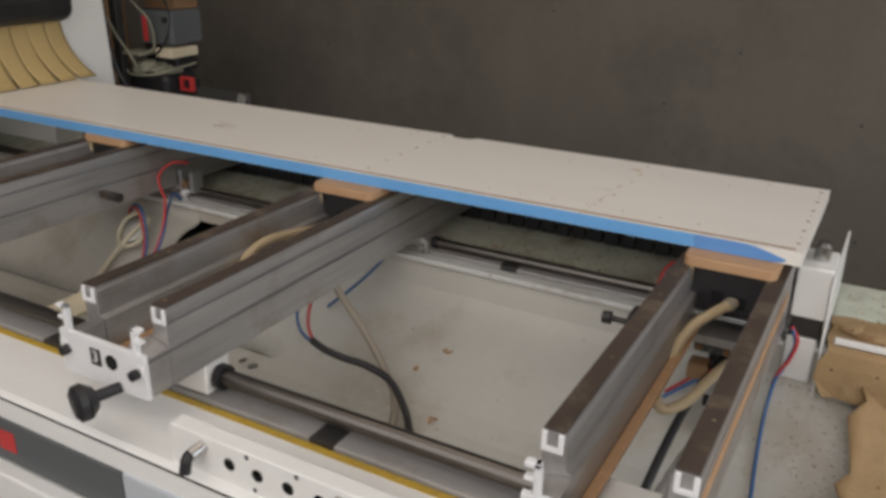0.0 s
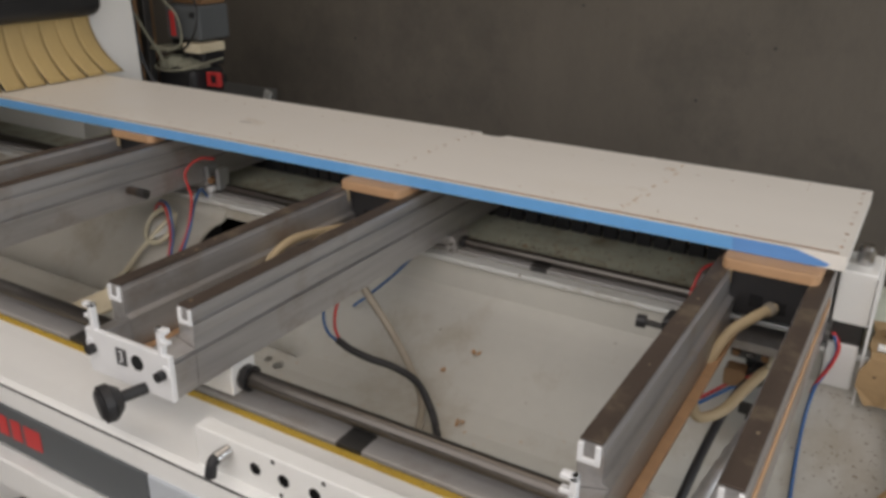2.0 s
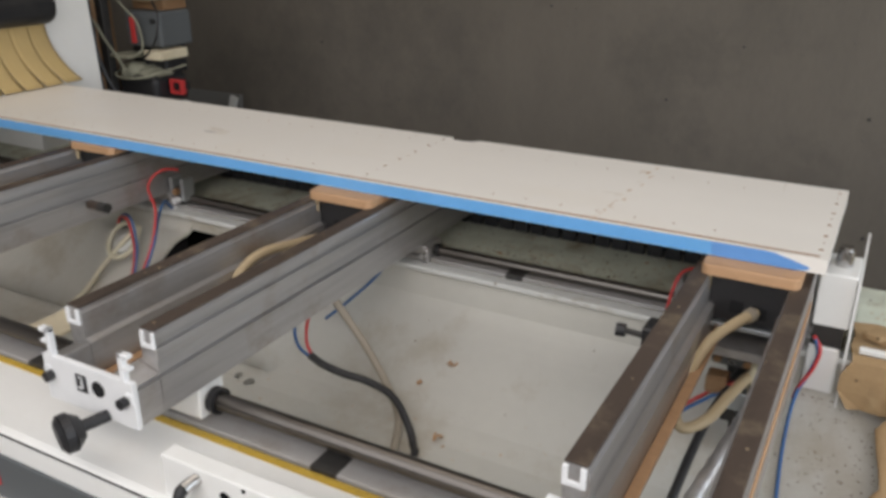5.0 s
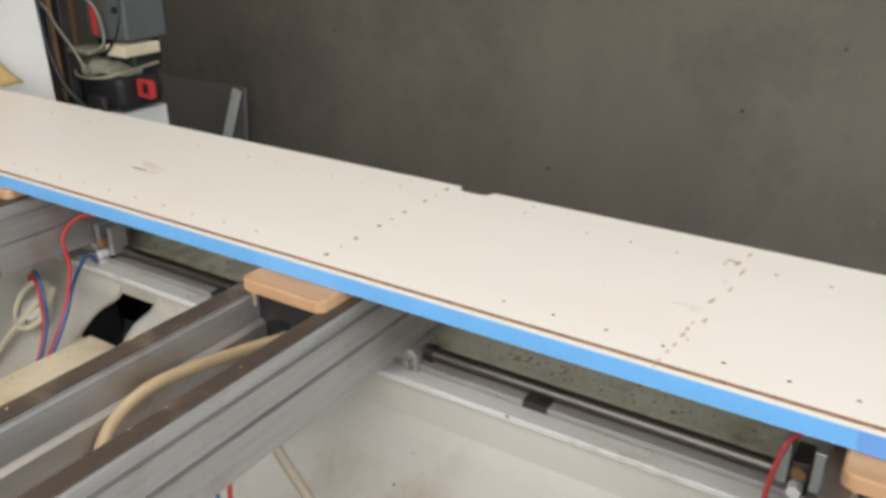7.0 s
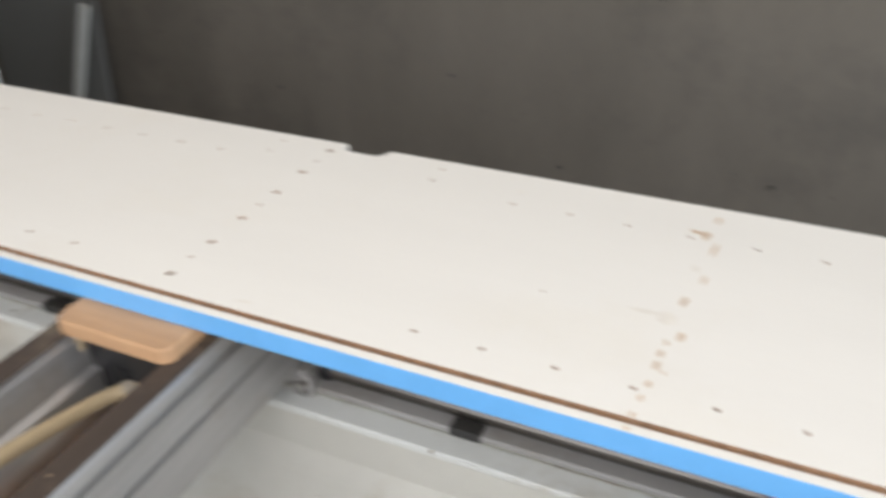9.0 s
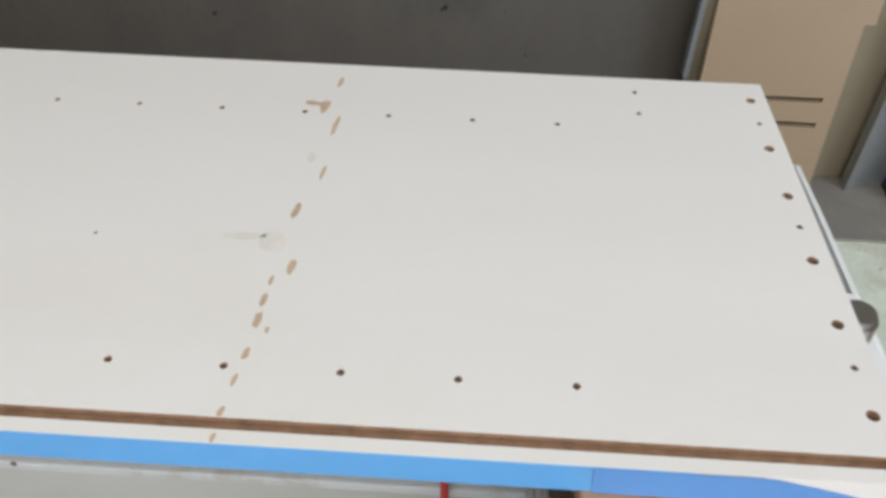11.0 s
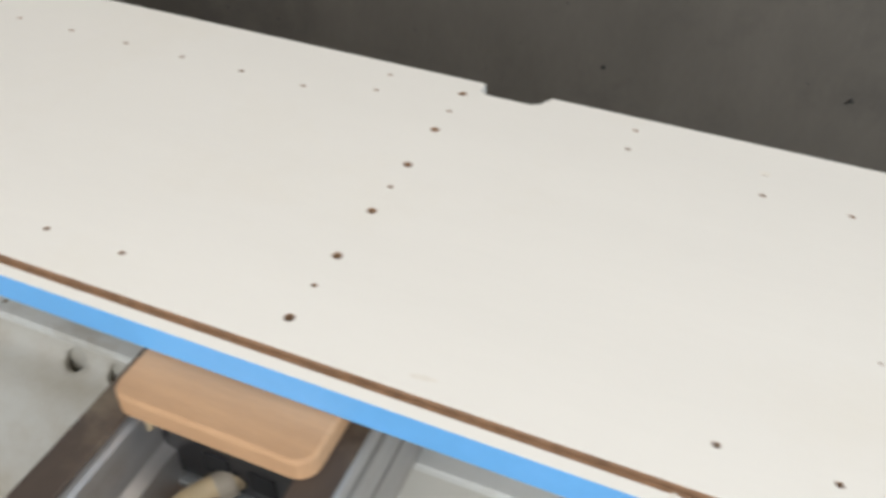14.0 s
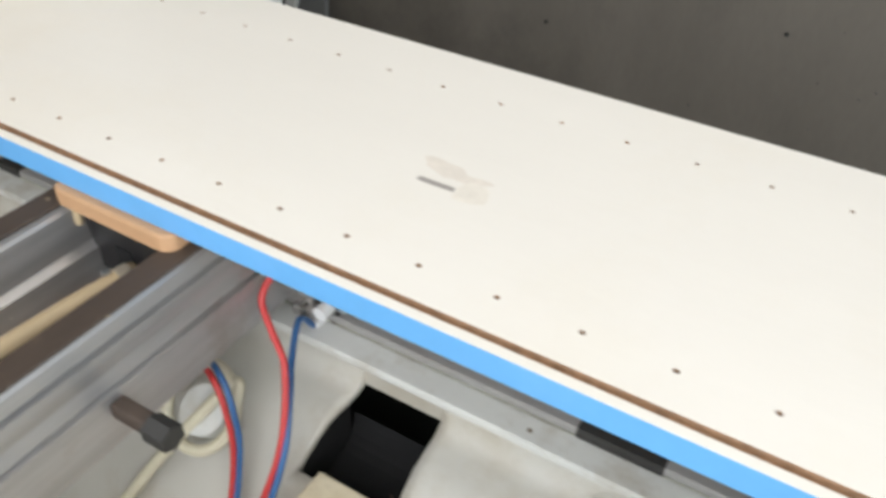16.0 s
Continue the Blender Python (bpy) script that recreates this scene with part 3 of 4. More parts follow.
def pod(x0, x1, y0, y1):
    p = thing("suction_pod", "black suction pod with a rounded wooden top plate", "suction pod", "suction pods")
    plate = boxes((x0, x1, y0, y1, 1.0110, 1.0270))
    up = [e for e in plate.edges if abs(e.verts[0].co.z - e.verts[1].co.z) > 0.005]
    bmesh.ops.bevel(plate, geom=up, offset=0.013, segments=5, affect="EDGES", profile=0.5)
    rim = [e for e in plate.edges if abs(e.verts[0].co.z - e.verts[1].co.z) < 1e-5 and e.verts[0].co.z > 1.026]
    bmesh.ops.bevel(plate, geom=rim, offset=0.0025, segments=2, affect="EDGES", profile=0.5)
    part("top_plate", plate, m_pad, p, "light brown wooden plate")
    c = part("pod_body", boxes((x0 + 0.012, x1 - 0.004, y0 + 0.018, y1 - 0.01, 0.932, 1.0107), bevel=0.004), m_black, p, "black plastic pod body")
    xm = (x0 + x1) / 2
    # black boxes on the pod face paint shaded recesses
    part("recess", boxes((xm - 0.024, xm - 0.004, y0 + 0.0165, y0 + 0.024, 0.950, 0.970), bevel=0.001), m_void, c)
    part("recess", boxes((xm + 0.010, xm + 0.030, y0 + 0.0165, y0 + 0.024, 0.946, 0.966), bevel=0.001), m_void, c)
    part("carrier_plate", boxes((x0 - 0.006, x1 - 0.004 + 0.008, y0 + 0.012, y1, 0.924, 0.9315), bevel=0.001), m_galv, p, "thin metal carrier plate")
    part("peg", rod((x0 + 0.012, y0 + 0.012, 0.985), (x0 + 0.012, y0 + 0.012, 1.0108), 0.004, 10), m_hose, p)
    return p


pod(-0.729, -0.590, -0.088, 0.06)
pod(0.001, 0.141, -0.088, 0.06)
pod(-1.437, -1.297, -0.058, 0.078)

# ---- the drilled panel ----
PX0, PX1, PY0, PY1, PZ0, PZ1 = -2.06, 0.168, -0.049, 0.318, 1.0275, H
panel = thing("drilled_panel", "long white melamine panel with drilled holes and a groove", "panel")
board = part("panel_board", boxes((PX0, PX1, PY0, PY1, PZ0, PZ1)), m_melamine, panel)
cutter = bmesh.new()
bmesh.ops.create_cube(cutter, size=1, matrix=Matrix.LocRotScale(((PX0 - 0.1 + 0.156) / 2, -0.0370, PZ1), None, (0.156 - PX0 + 0.1, 0.0072, 0.011)))
cut(board, cutter, m_chipboard, lambda c: PY0 + 0.005 < c.y < -0.02 and PZ0 + 0.005 < c.z < PZ1 - 0.0005 and PX0 + 0.01 < c.x < PX1 - 0.001)
notch = [(-0.633, 0.40), (-0.633, 0.304), (-0.628, 0.300), (-0.586, 0.300), (-0.578, 0.304), (-0.571, 0.318), (-0.571, 0.40)]
drill = bmesh.new()
prism(notch, "z", 0.9, 1.2, drill)
rows_y = (0.293, 0.261, 0.229, 0.174, 0.142, 0.110, 0.056, 0.024, -0.008)
points = []
for x in (0.155, -0.646):
    for k, y in enumerate(rows_y):
        points.append((x, y, 0.0021 if k % 3 == 1 else 0.0037))
for x in [-0.064 * k for k in range(7)] + [-0.780 - 0.064 * k for k in range(19)]:
    points += [(x, 0.0, 0.0023), (x, 0.247, 0.0021)]
for x in (0.064, -0.492, -0.718):
    points += [(x, 0.297, 0.0020), (x, 0.267, 0.0020)]
points += [(-0.385, 0.275, 0.0012), (-0.30, 0.10, 0.0012)]
for x, y, r in points:
    rod((x, y, PZ1 - 0.011), (x, y, PZ1 + 0.01), r, 14, drill)
# hole walls get the darkened chipboard, so their shade is in the colour
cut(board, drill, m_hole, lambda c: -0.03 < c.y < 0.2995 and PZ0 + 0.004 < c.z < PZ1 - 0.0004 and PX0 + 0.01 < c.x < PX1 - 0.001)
# blue tape on the front edge, torn to a point at its end
tape = [(PX0, 1.0280), (0.125, 1.0280), (0.141, 1.0300), (0.147, 1.0345), (0.128, 1.0405), (0.097, 1.0485), (0.085, 1.0496), (PX0, 1.0496)]
part("blue_tape", prism([(PX0, 1.0280), (0.060, 1.0280), (0.056, 1.0496), (PX0, 1.0496)], "y", PY0 - 0.0006, PY0 - 0.0001), m_tape, panel, "bright blue masking tape")
part("blue_tape", prism([(0.0075, 1.0278), (0.0055, 1.0498)][::-1] + tape[1:7], "y", PY0 - 0.0013, PY0 - 0.0007), m_tape_end, panel, "deeper blue tape end lapped over the first")


def blot(x, y, w, h, turn, seed, z=0.0003):
    r = random.Random(seed)
    bm = bmesh.new()
    n = 14
    vs = []
    for k in range(n):
        a = 2 * math.pi * k / n
        q = r.uniform(0.72, 1.1)
        u, v = w / 2 * q * math.cos(a), h / 2 * q * math.sin(a)
        vs.append(bm.verts.new((x + u * math.cos(turn) - v * math.sin(turn), y + u * math.sin(turn) + v * math.cos(turn), PZ1 + z)))
    bm.faces.new(vs)
    return bm


stains = [(-0.171, 0.291, 4, 13), (-0.178, 0.255, 8, 15), (-0.187, 0.259, 16, 5), (-0.166, 0.231, 4, 21), (-0.166, 0.173, 3, 16), (-0.177, 0.131, 5, 13), (-0.170, 0.079, 5, 12),
          (-0.180, 0.066, 3, 8), (-0.181, 0.050, 4, 10), (-0.181, 0.034, 5, 11), (-0.174, 0.027, 3, 4), (-0.182, 0.009, 4, 8), (-0.184, -0.009, 3, 8), (-0.186, -0.030, 4, 6), (-0.186, -0.046, 3, 5)]
for i, (x, y, w, h) in enumerate(stains):
    part("glue_stain", blot(x, y, w / 1000, h * 0.0013, -0.1, i), m_glue, panel, "brown glue stain")
for i, (x, y, w, h) in enumerate([(-0.177, 0.19, 7, 14), (-0.186, 0.101, 20, 20), (-0.205, 0.104, 32, 8), (-0.385, 0.277, 10, 6), (-0.40, -0.043, 5, 9), (-0.55, -0.02, 20, 5)]):
    part("glue_stain", blot(x, y, w / 1000, h / 1000, 0.1, 40 + i, 0.0002), m_glue_pale, panel, "pale glue smear")
sticker = part("label_remnant", blot(-1.147, 0.120, 0.06, 0.022, -0.25, 77, 0.0004), m_label, panel, "torn beige paper label")
part("label_remnant", blot(-1.112, 0.100, 0.034, 0.035, 0.4, 79, 0.0006), m_glue_pale, panel, "torn paper label corner")
part("label_remnant", blot(-1.12, 0.116, 0.04, 0.012, 0.2, 81, 0.0005), m_label, panel, "torn beige paper label")
part("print_bar", boxes((-1.161, -1.127, 0.0930, 0.0988, PZ1 + 0.0006, PZ1 + 0.0009)), m_print, panel, "unreadable printed line")

# ---- loose things and lines in the bed ----
def line_thing(name, label, category, mat, pts, r, group="", seg=10, wobble=0.0):
    t = thing(name, label, category, group)
    part("tube", tube(pts, r, seg, wobble=wobble), mat, t, smooth=True)
    return t


HOSES = [
    ("beige vacuum hose arching out of a suction pod", [(-0.66, -0.065, 0.948), (-0.685, -0.10, 0.946), (-0.698, -0.21, 0.962), (-0.699, -0.273, 0.967), (-0.698, -0.319, 0.953), (-0.694, -0.345, 0.928), (-0.69, -0.356, 0.90), (-0.685, -0.36, 0.84)]),
    ("beige vacuum hose looping below a suction pod", [(0.085, -0.068, 0.957), (0.062, -0.11, 0.950), (0.039, -0.15, 0.936), (0.024, -0.20, 0.905), (0.018, -0.238, 0.868), (0.032, -0.25, 0.845), (0.059, -0.22, 0.849), (0.076, -0.15, 0.855), (0.091, -0.07, 0.85), (0.10, -0.02, 0.82)]),
    ("beige vacuum hose arching out of a suction pod", [(-1.365, -0.045, 0.957), (-1.375, -0.12, 0.957), (-1.385, -0.23, 0.952), (-1.392, -0.34, 0.93), (-1.392, -0.5, 0.918)])]
for label, pts in HOSES:
    h = thing("vacuum_hose", label, "hose", "vacuum hoses")
    part("hose_wall", tube(pts, 0.0082, 14), m_hose, h, smooth=True)
    d = (Vector(pts[1]) - Vector(pts[0])).normalized()
    part("hose_clip", rod(Vector(pts[0]) + d * 0.006, Vector(pts[0]) + d * 0.018, 0.0104, 16), m_conduit, h, "narrow clip")
line_thing("cable_conduit", "grey corrugated conduit under the beams", "conduit", m_alu, [(0.11, -0.02, 0.80), (0.10, -0.05, 0.79), (0.085, -0.12, 0.765), (0.06, -0.22, 0.725), (0.045, -0.32, 0.69), (0.035, -0.42, 0.66)], 0.0125, "", 12, 0.12)
line_thing("black_cable", "black cable under the beams", "cable", m_black, [(0.09, -0.02, 0.865), (0.078, -0.05, 0.849), (0.05, -0.15, 0.805), (0.04, -0.30, 0.765), (0.03, -0.42, 0.69), (0.03, -0.47, 0.655)], 0.007, "cables")
line_thing("black_cable", "black cable hanging by a suction pod", "cable", m_black, [(0.115, -0.06, 0.90), (0.112, -0.075, 0.86), (0.105, -0.07, 0.81), (0.10, -0.05, 0.77)], 0.006, "cables")
line_thing("clear_hose", "yellowed clear hose by a suction pod", "hose", m_clear, [(0.10, -0.06, 0.90), (0.098, -0.08, 0.86), (0.10, -0.075, 0.82), (0.108, -0.05, 0.78)], 0.008)
line_thing("black_cable", "black sheathed cable hanging down onto the tray", "cable", m_black, [(-0.640, -0.222, 0.764), (-0.610, -0.223, 0.753), (-0.572, -0.215, 0.741), (-0.530, -0.200, 0.729), (-0.488, -0.185, 0.702), (-0.455, -0.190, 0.660), (-0.430, -0.212, 0.637), (-0.408, -0.255, 0.6355), (-0.385, -0.42, 0.6355)], 0.0070, "cables")
line_thing("red_air_tube", "thin red air tube out of a black sheath", "air tube", m_red, [(-0.634, -0.222, 0.763), (-0.655, -0.210, 0.778), (-0.660, -0.202, 0.806), (-0.653, -0.195, 0.84), (-0.640, -0.185, 0.88), (-0.635, -0.17, 0.90)], 0.0031, "air tubes")
line_thing("blue_air_tube", "thin blue air tube out of a black sheath", "air tube", m_blue, [(-0.634, -0.224, 0.761), (-0.668, -0.215, 0.768), (-0.686, -0.205, 0.790), (-0.684, -0.198, 0.83), (-0.668, -0.19, 0.88), (-0.66, -0.17, 0.90)], 0.0031, "air tubes")
line_thing("blue_air_tube", "thin blue air tube under a beam", "air tube", m_blue, [(-0.745, -0.035, 0.730), (-0.70, -0.012, 0.772), (-0.648, 0.0, 0.825), (-0.615, 0.03, 0.872), (-0.61, 0.05, 0.89)], 0.0031, "air tubes")
line_thing("flat_conduit", "grey-beige conduit hanging from a beam onto the tray", "conduit", m_conduit, [(-0.655, -0.157, 0.89), (-0.617, -0.157, 0.840), (-0.567, -0.157, 0.780), (-0.523, -0.157, 0.713), (-0.494, -0.162, 0.662), (-0.472, -0.195, 0.639), (-0.44, -0.27, 0.636)], 0.0076)
line_thing("red_air_tube", "thin red air tube at a beam bracket", "air tube", m_red, [(-0.040, 0.088, 0.945), (-0.058, 0.075, 0.935), (-0.067, 0.060, 0.905), (-0.070, 0.045, 0.86), (-0.062, 0.02, 0.80), (-0.03, -0.02, 0.72)], 0.0031, "air tubes")
line_thing("red_air_tube", "thin red air tube by a suction pod", "air tube", m_red, [(0.10, -0.05, 0.848), (0.07, -0.085, 0.838), (0.048, -0.085, 0.825), (0.024, -0.09, 0.804), (0.001, -0.095, 0.783)], 0.0031, "air tubes")
line_thing("blue_air_tube", "thin blue air tube by a suction pod", "air tube", m_blue, [(0.10, -0.055, 0.838), (0.07, -0.092, 0.830), (0.048, -0.092, 0.817), (0.024, -0.097, 0.797), (0.0, -0.102, 0.776)], 0.0031, "air tubes")
line_thing("blue_air_tube", "long thin blue air tube at the end stop", "air tube", m_blue, [(0.168, 0.034, 0.885), (0.176, 0.030, 0.86), (0.165, 0.022, 0.82), (0.156, 0.016, 0.795), (0.152, 0.0, 0.757), (0.153, -0.04, 0.716), (0.158, -0.09, 0.679), (0.164, -0.135, 0.650), (0.173, -0.21, 0.6325), (0.18, -0.45, 0.6315)], 0.0031, "air tubes")
line_thing("red_air_tube", "thin red air tube at the end stop", "air tube", m_red, [(0.165, 0.040, 0.888), (0.178, 0.030, 0.870), (0.173, 0.025, 0.84), (0.161, 0.020, 0.812), (0.155, 0.018, 0.795), (0.152, 0.022, 0.78)], 0.0031, "air tubes")
# tubes beside the outer beam pair
line_thing("red_air_tube", "thin red air tube hanging from a beam bracket", "air tube", m_red, [(-1.236, 0.075, 0.952), (-1.255, 0.050, 0.957), (-1.271, 0.030, 0.945), (-1.276, 0.013, 0.922), (-1.255, 0.0, 0.90), (-1.234, -0.012, 0.877), (-1.217, -0.045, 0.82), (-1.221, -0.08, 0.76), (-1.236, -0.13, 0.69), (-1.25, -0.17, 0.652)], 0.0033, "air tubes")
line_thing("blue_air_tube", "thin blue air tube hanging from a hose stub", "air tube", m_blue, [(-1.263, 0.066, 0.853), (-1.262, 0.044, 0.879), (-1.245, 0.010, 0.865), (-1.226, -0.018, 0.85), (-1.211, -0.05, 0.81), (-1.213, -0.085, 0.755), (-1.229, -0.135, 0.685), (-1.244, -0.175, 0.651)], 0.0033, "air tubes")
line_thing("red_air_tube", "thin red air tube arching over the tray", "air tube", m_red, [(-1.385, -0.005, 0.80), (-1.345, -0.022, 0.845), (-1.300, -0.040, 0.853), (-1.280, -0.049, 0.828), (-1.268, -0.060, 0.78), (-1.258, -0.095, 0.72), (-1.268, -0.16, 0.650)], 0.0031, "air tubes")
line_thing("blue_air_tube", "thin blue air tube arching over the tray", "air tube", m_blue, [(-1.385, 0.003, 0.805), (-1.342, -0.016, 0.851), (-1.294, -0.036, 0.858), (-1.273, -0.046, 0.832), (-1.261, -0.058, 0.784), (-1.251, -0.095, 0.722), (-1.261, -0.16, 0.650)], 0.0031, "air tubes")
cap = thing("round_cap", "round white plastic cap on the tray", "cap")
part("cap_body", rod((-1.325, -0.012, 0.755), (-1.325, -0.040, 0.792), 0.026, 24), m_lip, cap)
loop = [(-1.325 + 0.041 * math.cos(a), -0.040 + 0.028 * math.sin(a), 0.798 + 0.034 * math.sin(a)) for a in [0.9 + 2 * math.pi * k / 14 for k in range(15)]]
line_thing("clear_hose_loop", "coiled yellowed clear hose", "hose", m_clear, loop + [(-1.345, -0.075, 0.755), (-1.38, -0.12, 0.69), (-1.40, -0.17, 0.652)], 0.0062)

# raised duct on the tray
duct = thing("duct_cover", "raised duct cover with a dusty tan top", "duct cover")
part("duct_body", prism([(-1.200, 0.6405), (-1.194, 0.757), (-1.112, 0.757), (-1.055, 0.6405)], "y", -0.47, -0.022), m_enamel, duct)
part("duct_top", boxes((-1.197, -1.109, -0.47, -0.020, 0.7575, 0.765), bevel=0.003), m_duct, duct, "dusty tan top")

# stop bolt on the outer pair
stop = thing("stop_bolt", "dirty steel stop bolt sticking out of a beam", "bolt")
part("bolt_arm", boxes((-1.2845, -1.246, -0.153, -0.138, 0.918, 0.934), bevel=0.003), m_strip, stop)
part("bolt_head", rod((-1.247, -0.146, 0.926), (-1.224, -0.146, 0.926), 0.012, 6), m_blacksteel, stop, "hexagon bolt head")
knob = thing("beam_clamp", "black clamp knob on a dark block beside a beam", "clamp")
part("block", boxes((-0.062, -0.0150, -0.150, -0.104, 0.893, 0.932), bevel=0.004), m_black, knob)
part("stem", rod((-0.088, -0.146, 0.919), (-0.060, -0.144, 0.917), 0.005, 12), m_blacksteel, knob)
part("grip", rod((-0.101, -0.147, 0.919), (-0.087, -0.146, 0.919), 0.0105, 16), m_black, knob)

# clutter between the right-hand beams
valve = thing("valve_block", "small brass and black valve block under the pod", "valve")
part("valve_body", boxes((0.040, 0.115, -0.075, -0.02, 0.785, 0.82), bevel=0.004), m_galv, valve)
part("brass_body", boxes((0.030, 0.062, -0.095, -0.062, 0.818, 0.848), bevel=0.004), m_copper, valve, "brown brass fitting")
part("black_cap", rod((0.105, -0.085, 0.79), (0.105, -0.085, 0.845), 0.011, 14), m_black, valve)
part("fitting", rod((0.10, -0.075, 0.80), (0.098, -0.12, 0.79), 0.007, 12), m_steel, valve)
part("stand", boxes((0.07, 0.11, -0.07, -0.03, 0.6905, 0.7845)), m_blacksteel, valve)
part("manifold", boxes((0.03, 0.125, -0.065, 0.05, 0.855, 0.90), bevel=0.005), m_greyband, valve, "dark dusty manifold")
part("manifold_foot", boxes((0.05, 0.10, -0.018, 0.03, 0.73, 0.8545)), m_blacksteel, valve)
for k in range(4):
    part("hose_nipple", rod((0.042 + k * 0.022, -0.064, 0.878), (0.042 + k * 0.022, -0.084, 0.873), 0.006, 12), m_steel if k % 2 else m_copper, valve, "hose nipple")
for x in (-1.455, -0.744, -0.014):
    lath = thing("wood_lath", "thin dusty strip of bare wood lying between two beams", "wood strip", "wood strips")
    part("lath", boxes((x + 0.0395, x + 0.054, -0.60, 0.10, 0.9035, 0.9095), bevel=0.001), m_pad, lath)

# end stop at the right-hand end
end = thing("end_stop", "white sheet-steel end stop with a cylinder", "end stop")
part("stop_box", boxes((0.158, 0.212, 0.045, 0.14, 0.905, 0.995), bevel=0.003), m_casting, end)
part("stop_foot", boxes((0.158, 0.205, 0.045, 0.14, 0.788, 0.868), bevel=0.003), m_casting, end)
# solid dark block in place of the shade in an open slot
part("slot_shade_block", boxes((0.160, 0.206, 0.052, 0.135, 0.867, 0.906)), m_blacksteel, end)
part("stop_plate", prism([(0.038, 0.77), (0.070, 0.77), (0.073, 0.866), (0.30, 0.868), (0.302, 0.983), (0.24, 0.986), (0.038, 0.99)], "x", 0.2125, 0.2165), m_casting, end, "upright white plate")
part("cylinder", rod((0.187, 0.09, 0.9945), (0.187, 0.09, 1.022), 0.013, 20), m_steel, end, "short bright cylinder")
part("cylinder_cap", rod((0.187, 0.09, 1.022), (0.187, 0.09, 1.027), 0.0105, 20), m_steel, end)

# broken board bits on the tray
def torn_edge(n, r, amount):
    return [r.uniform(-amount, amount) for _ in range(n)]


r = random.Random(3)
droop = [(0.170, 0.8660), (0.120, 0.8655), (0.070, 0.8655), (0.046, 0.8640), (0.036, 0.858), (0.030, 0.838), (0.026, 0.812), (0.023, 0.786)]
rough = torn_edge(15, r, 0.012)
rows = []
for k in range(15):
    x = 0.222 + 0.40 * k / 14
    rows.append([(x + rough[(k + j) % 15] * (0.5 if 0 < k < 14 else 0.9), y + rough[k] * (1.2 if j in (0, 7) else 0), z) for j, (y, z) in enumerate(droop)])
scrap = thing("board_scrap", "torn brown fibreboard bent over the tray's edge", "board scrap", "board scraps")
thicken(part("scrap", sheet(rows), m_scrap, scrap), 0.004, 1)

rough = torn_edge(13, r, 0.016)
rows = []
for k in range(13):
    u = k / 12
    rows.append([(0.285 + 0.20 * u + rough[j] * (0.8 if k in (0, 12) else 0.2), y + rough[k] * (1 if j in (0, 12) else 0.1), tray_height(y) + 0.006 + 0.050 * (1 - u) ** 2.2 + 0.004 * math.sin(j * 1.3 + k)) for j, y in enumerate([-0.26 + 0.29 * q / 12 for q in range(13)])])
scrap = thing("board_scrap", "curled piece of brown fibreboard lying in the tray", "board scrap", "board scraps")
thicken(part("scrap", sheet(rows), m_scrap, scrap, smooth=True), 0.004, 1)

for i, (x, y, w, d, a) in enumerate([(0.29, 0.115, 0.12, 0.055, 12), (0.42, 0.12, 0.13, 0.06, -10), (0.255, 0.10, 0.05, 0.035, 50), (0.35, 0.15, 0.06, 0.04, 70)]):
    r = random.Random(i)
    scrap = thing("board_scrap", "torn chip of brown fibreboard on a larger scrap", "board scrap", "board scraps")
    out = [(w / 2 * r.uniform(0.6, 1.05) * math.cos(2 * math.pi * k / 11), d / 2 * r.uniform(0.6, 1.1) * math.sin(2 * math.pi * k / 11)) for k in range(11)]
    part("scrap", prism(out, "z", 0, 0.009), m_scrap, scrap)
    scrap.matrix_world = pose(x, y, 0.8702 if i < 2 else 0.8796, 0, 0, a)
lath2 = thing("white_lath", "thin white lath lying on a board scrap", "lath")
part("lath", boxes((0.232, 0.60, 0.046, 0.059, 0.8702, 0.878), bevel=0.001), m_casting, lath2)

# dust and chips on tray and ledge
dust = thing("wood_chips", "scattered wood chips and sawdust", "wood chips", kind="stuff")
bm = bmesh.new()
rng = random.Random(11)
for k in range(420):
    if k < 200:
        x, y = rng.uniform(-1.3, 0.6), rng.uniform(-0.45, -0.09)
        z = tray_height(y) + 0.001
    else:
        x, y, z = rng.uniform(-1.5, 0.75), rng.uniform(0.15, 0.34), 0.863
    s = rng.uniform(0.001, 0.0035) if rng.random() < 0.93 else rng.uniform(0.005, 0.009)
    m = Matrix.LocRotScale((x, y, z), Euler((rng.uniform(-0.3, 0.3), rng.uniform(-0.3, 0.3), rng.uniform(0, 6))), (s * rng.uniform(1, 2), s, 0.001))
    bmesh.ops.create_cube(bm, size=1, matrix=m)
for k in range(9):
    xb = rng.choice((-1.301, -1.301, -1.439, -0.591, -0.728))
    s = rng.uniform(0.0008, 0.0026)
    bmesh.ops.create_cube(bm, size=1, matrix=Matrix.LocRotScale((xb + rng.gauss(0, 0.006), rng.uniform(-0.6, -0.09), 1.0110), Euler((0, 0, rng.uniform(0, 6))), (s * 1.6, s, 0.0012)))
part("chips", bm, m_mdf, dust)


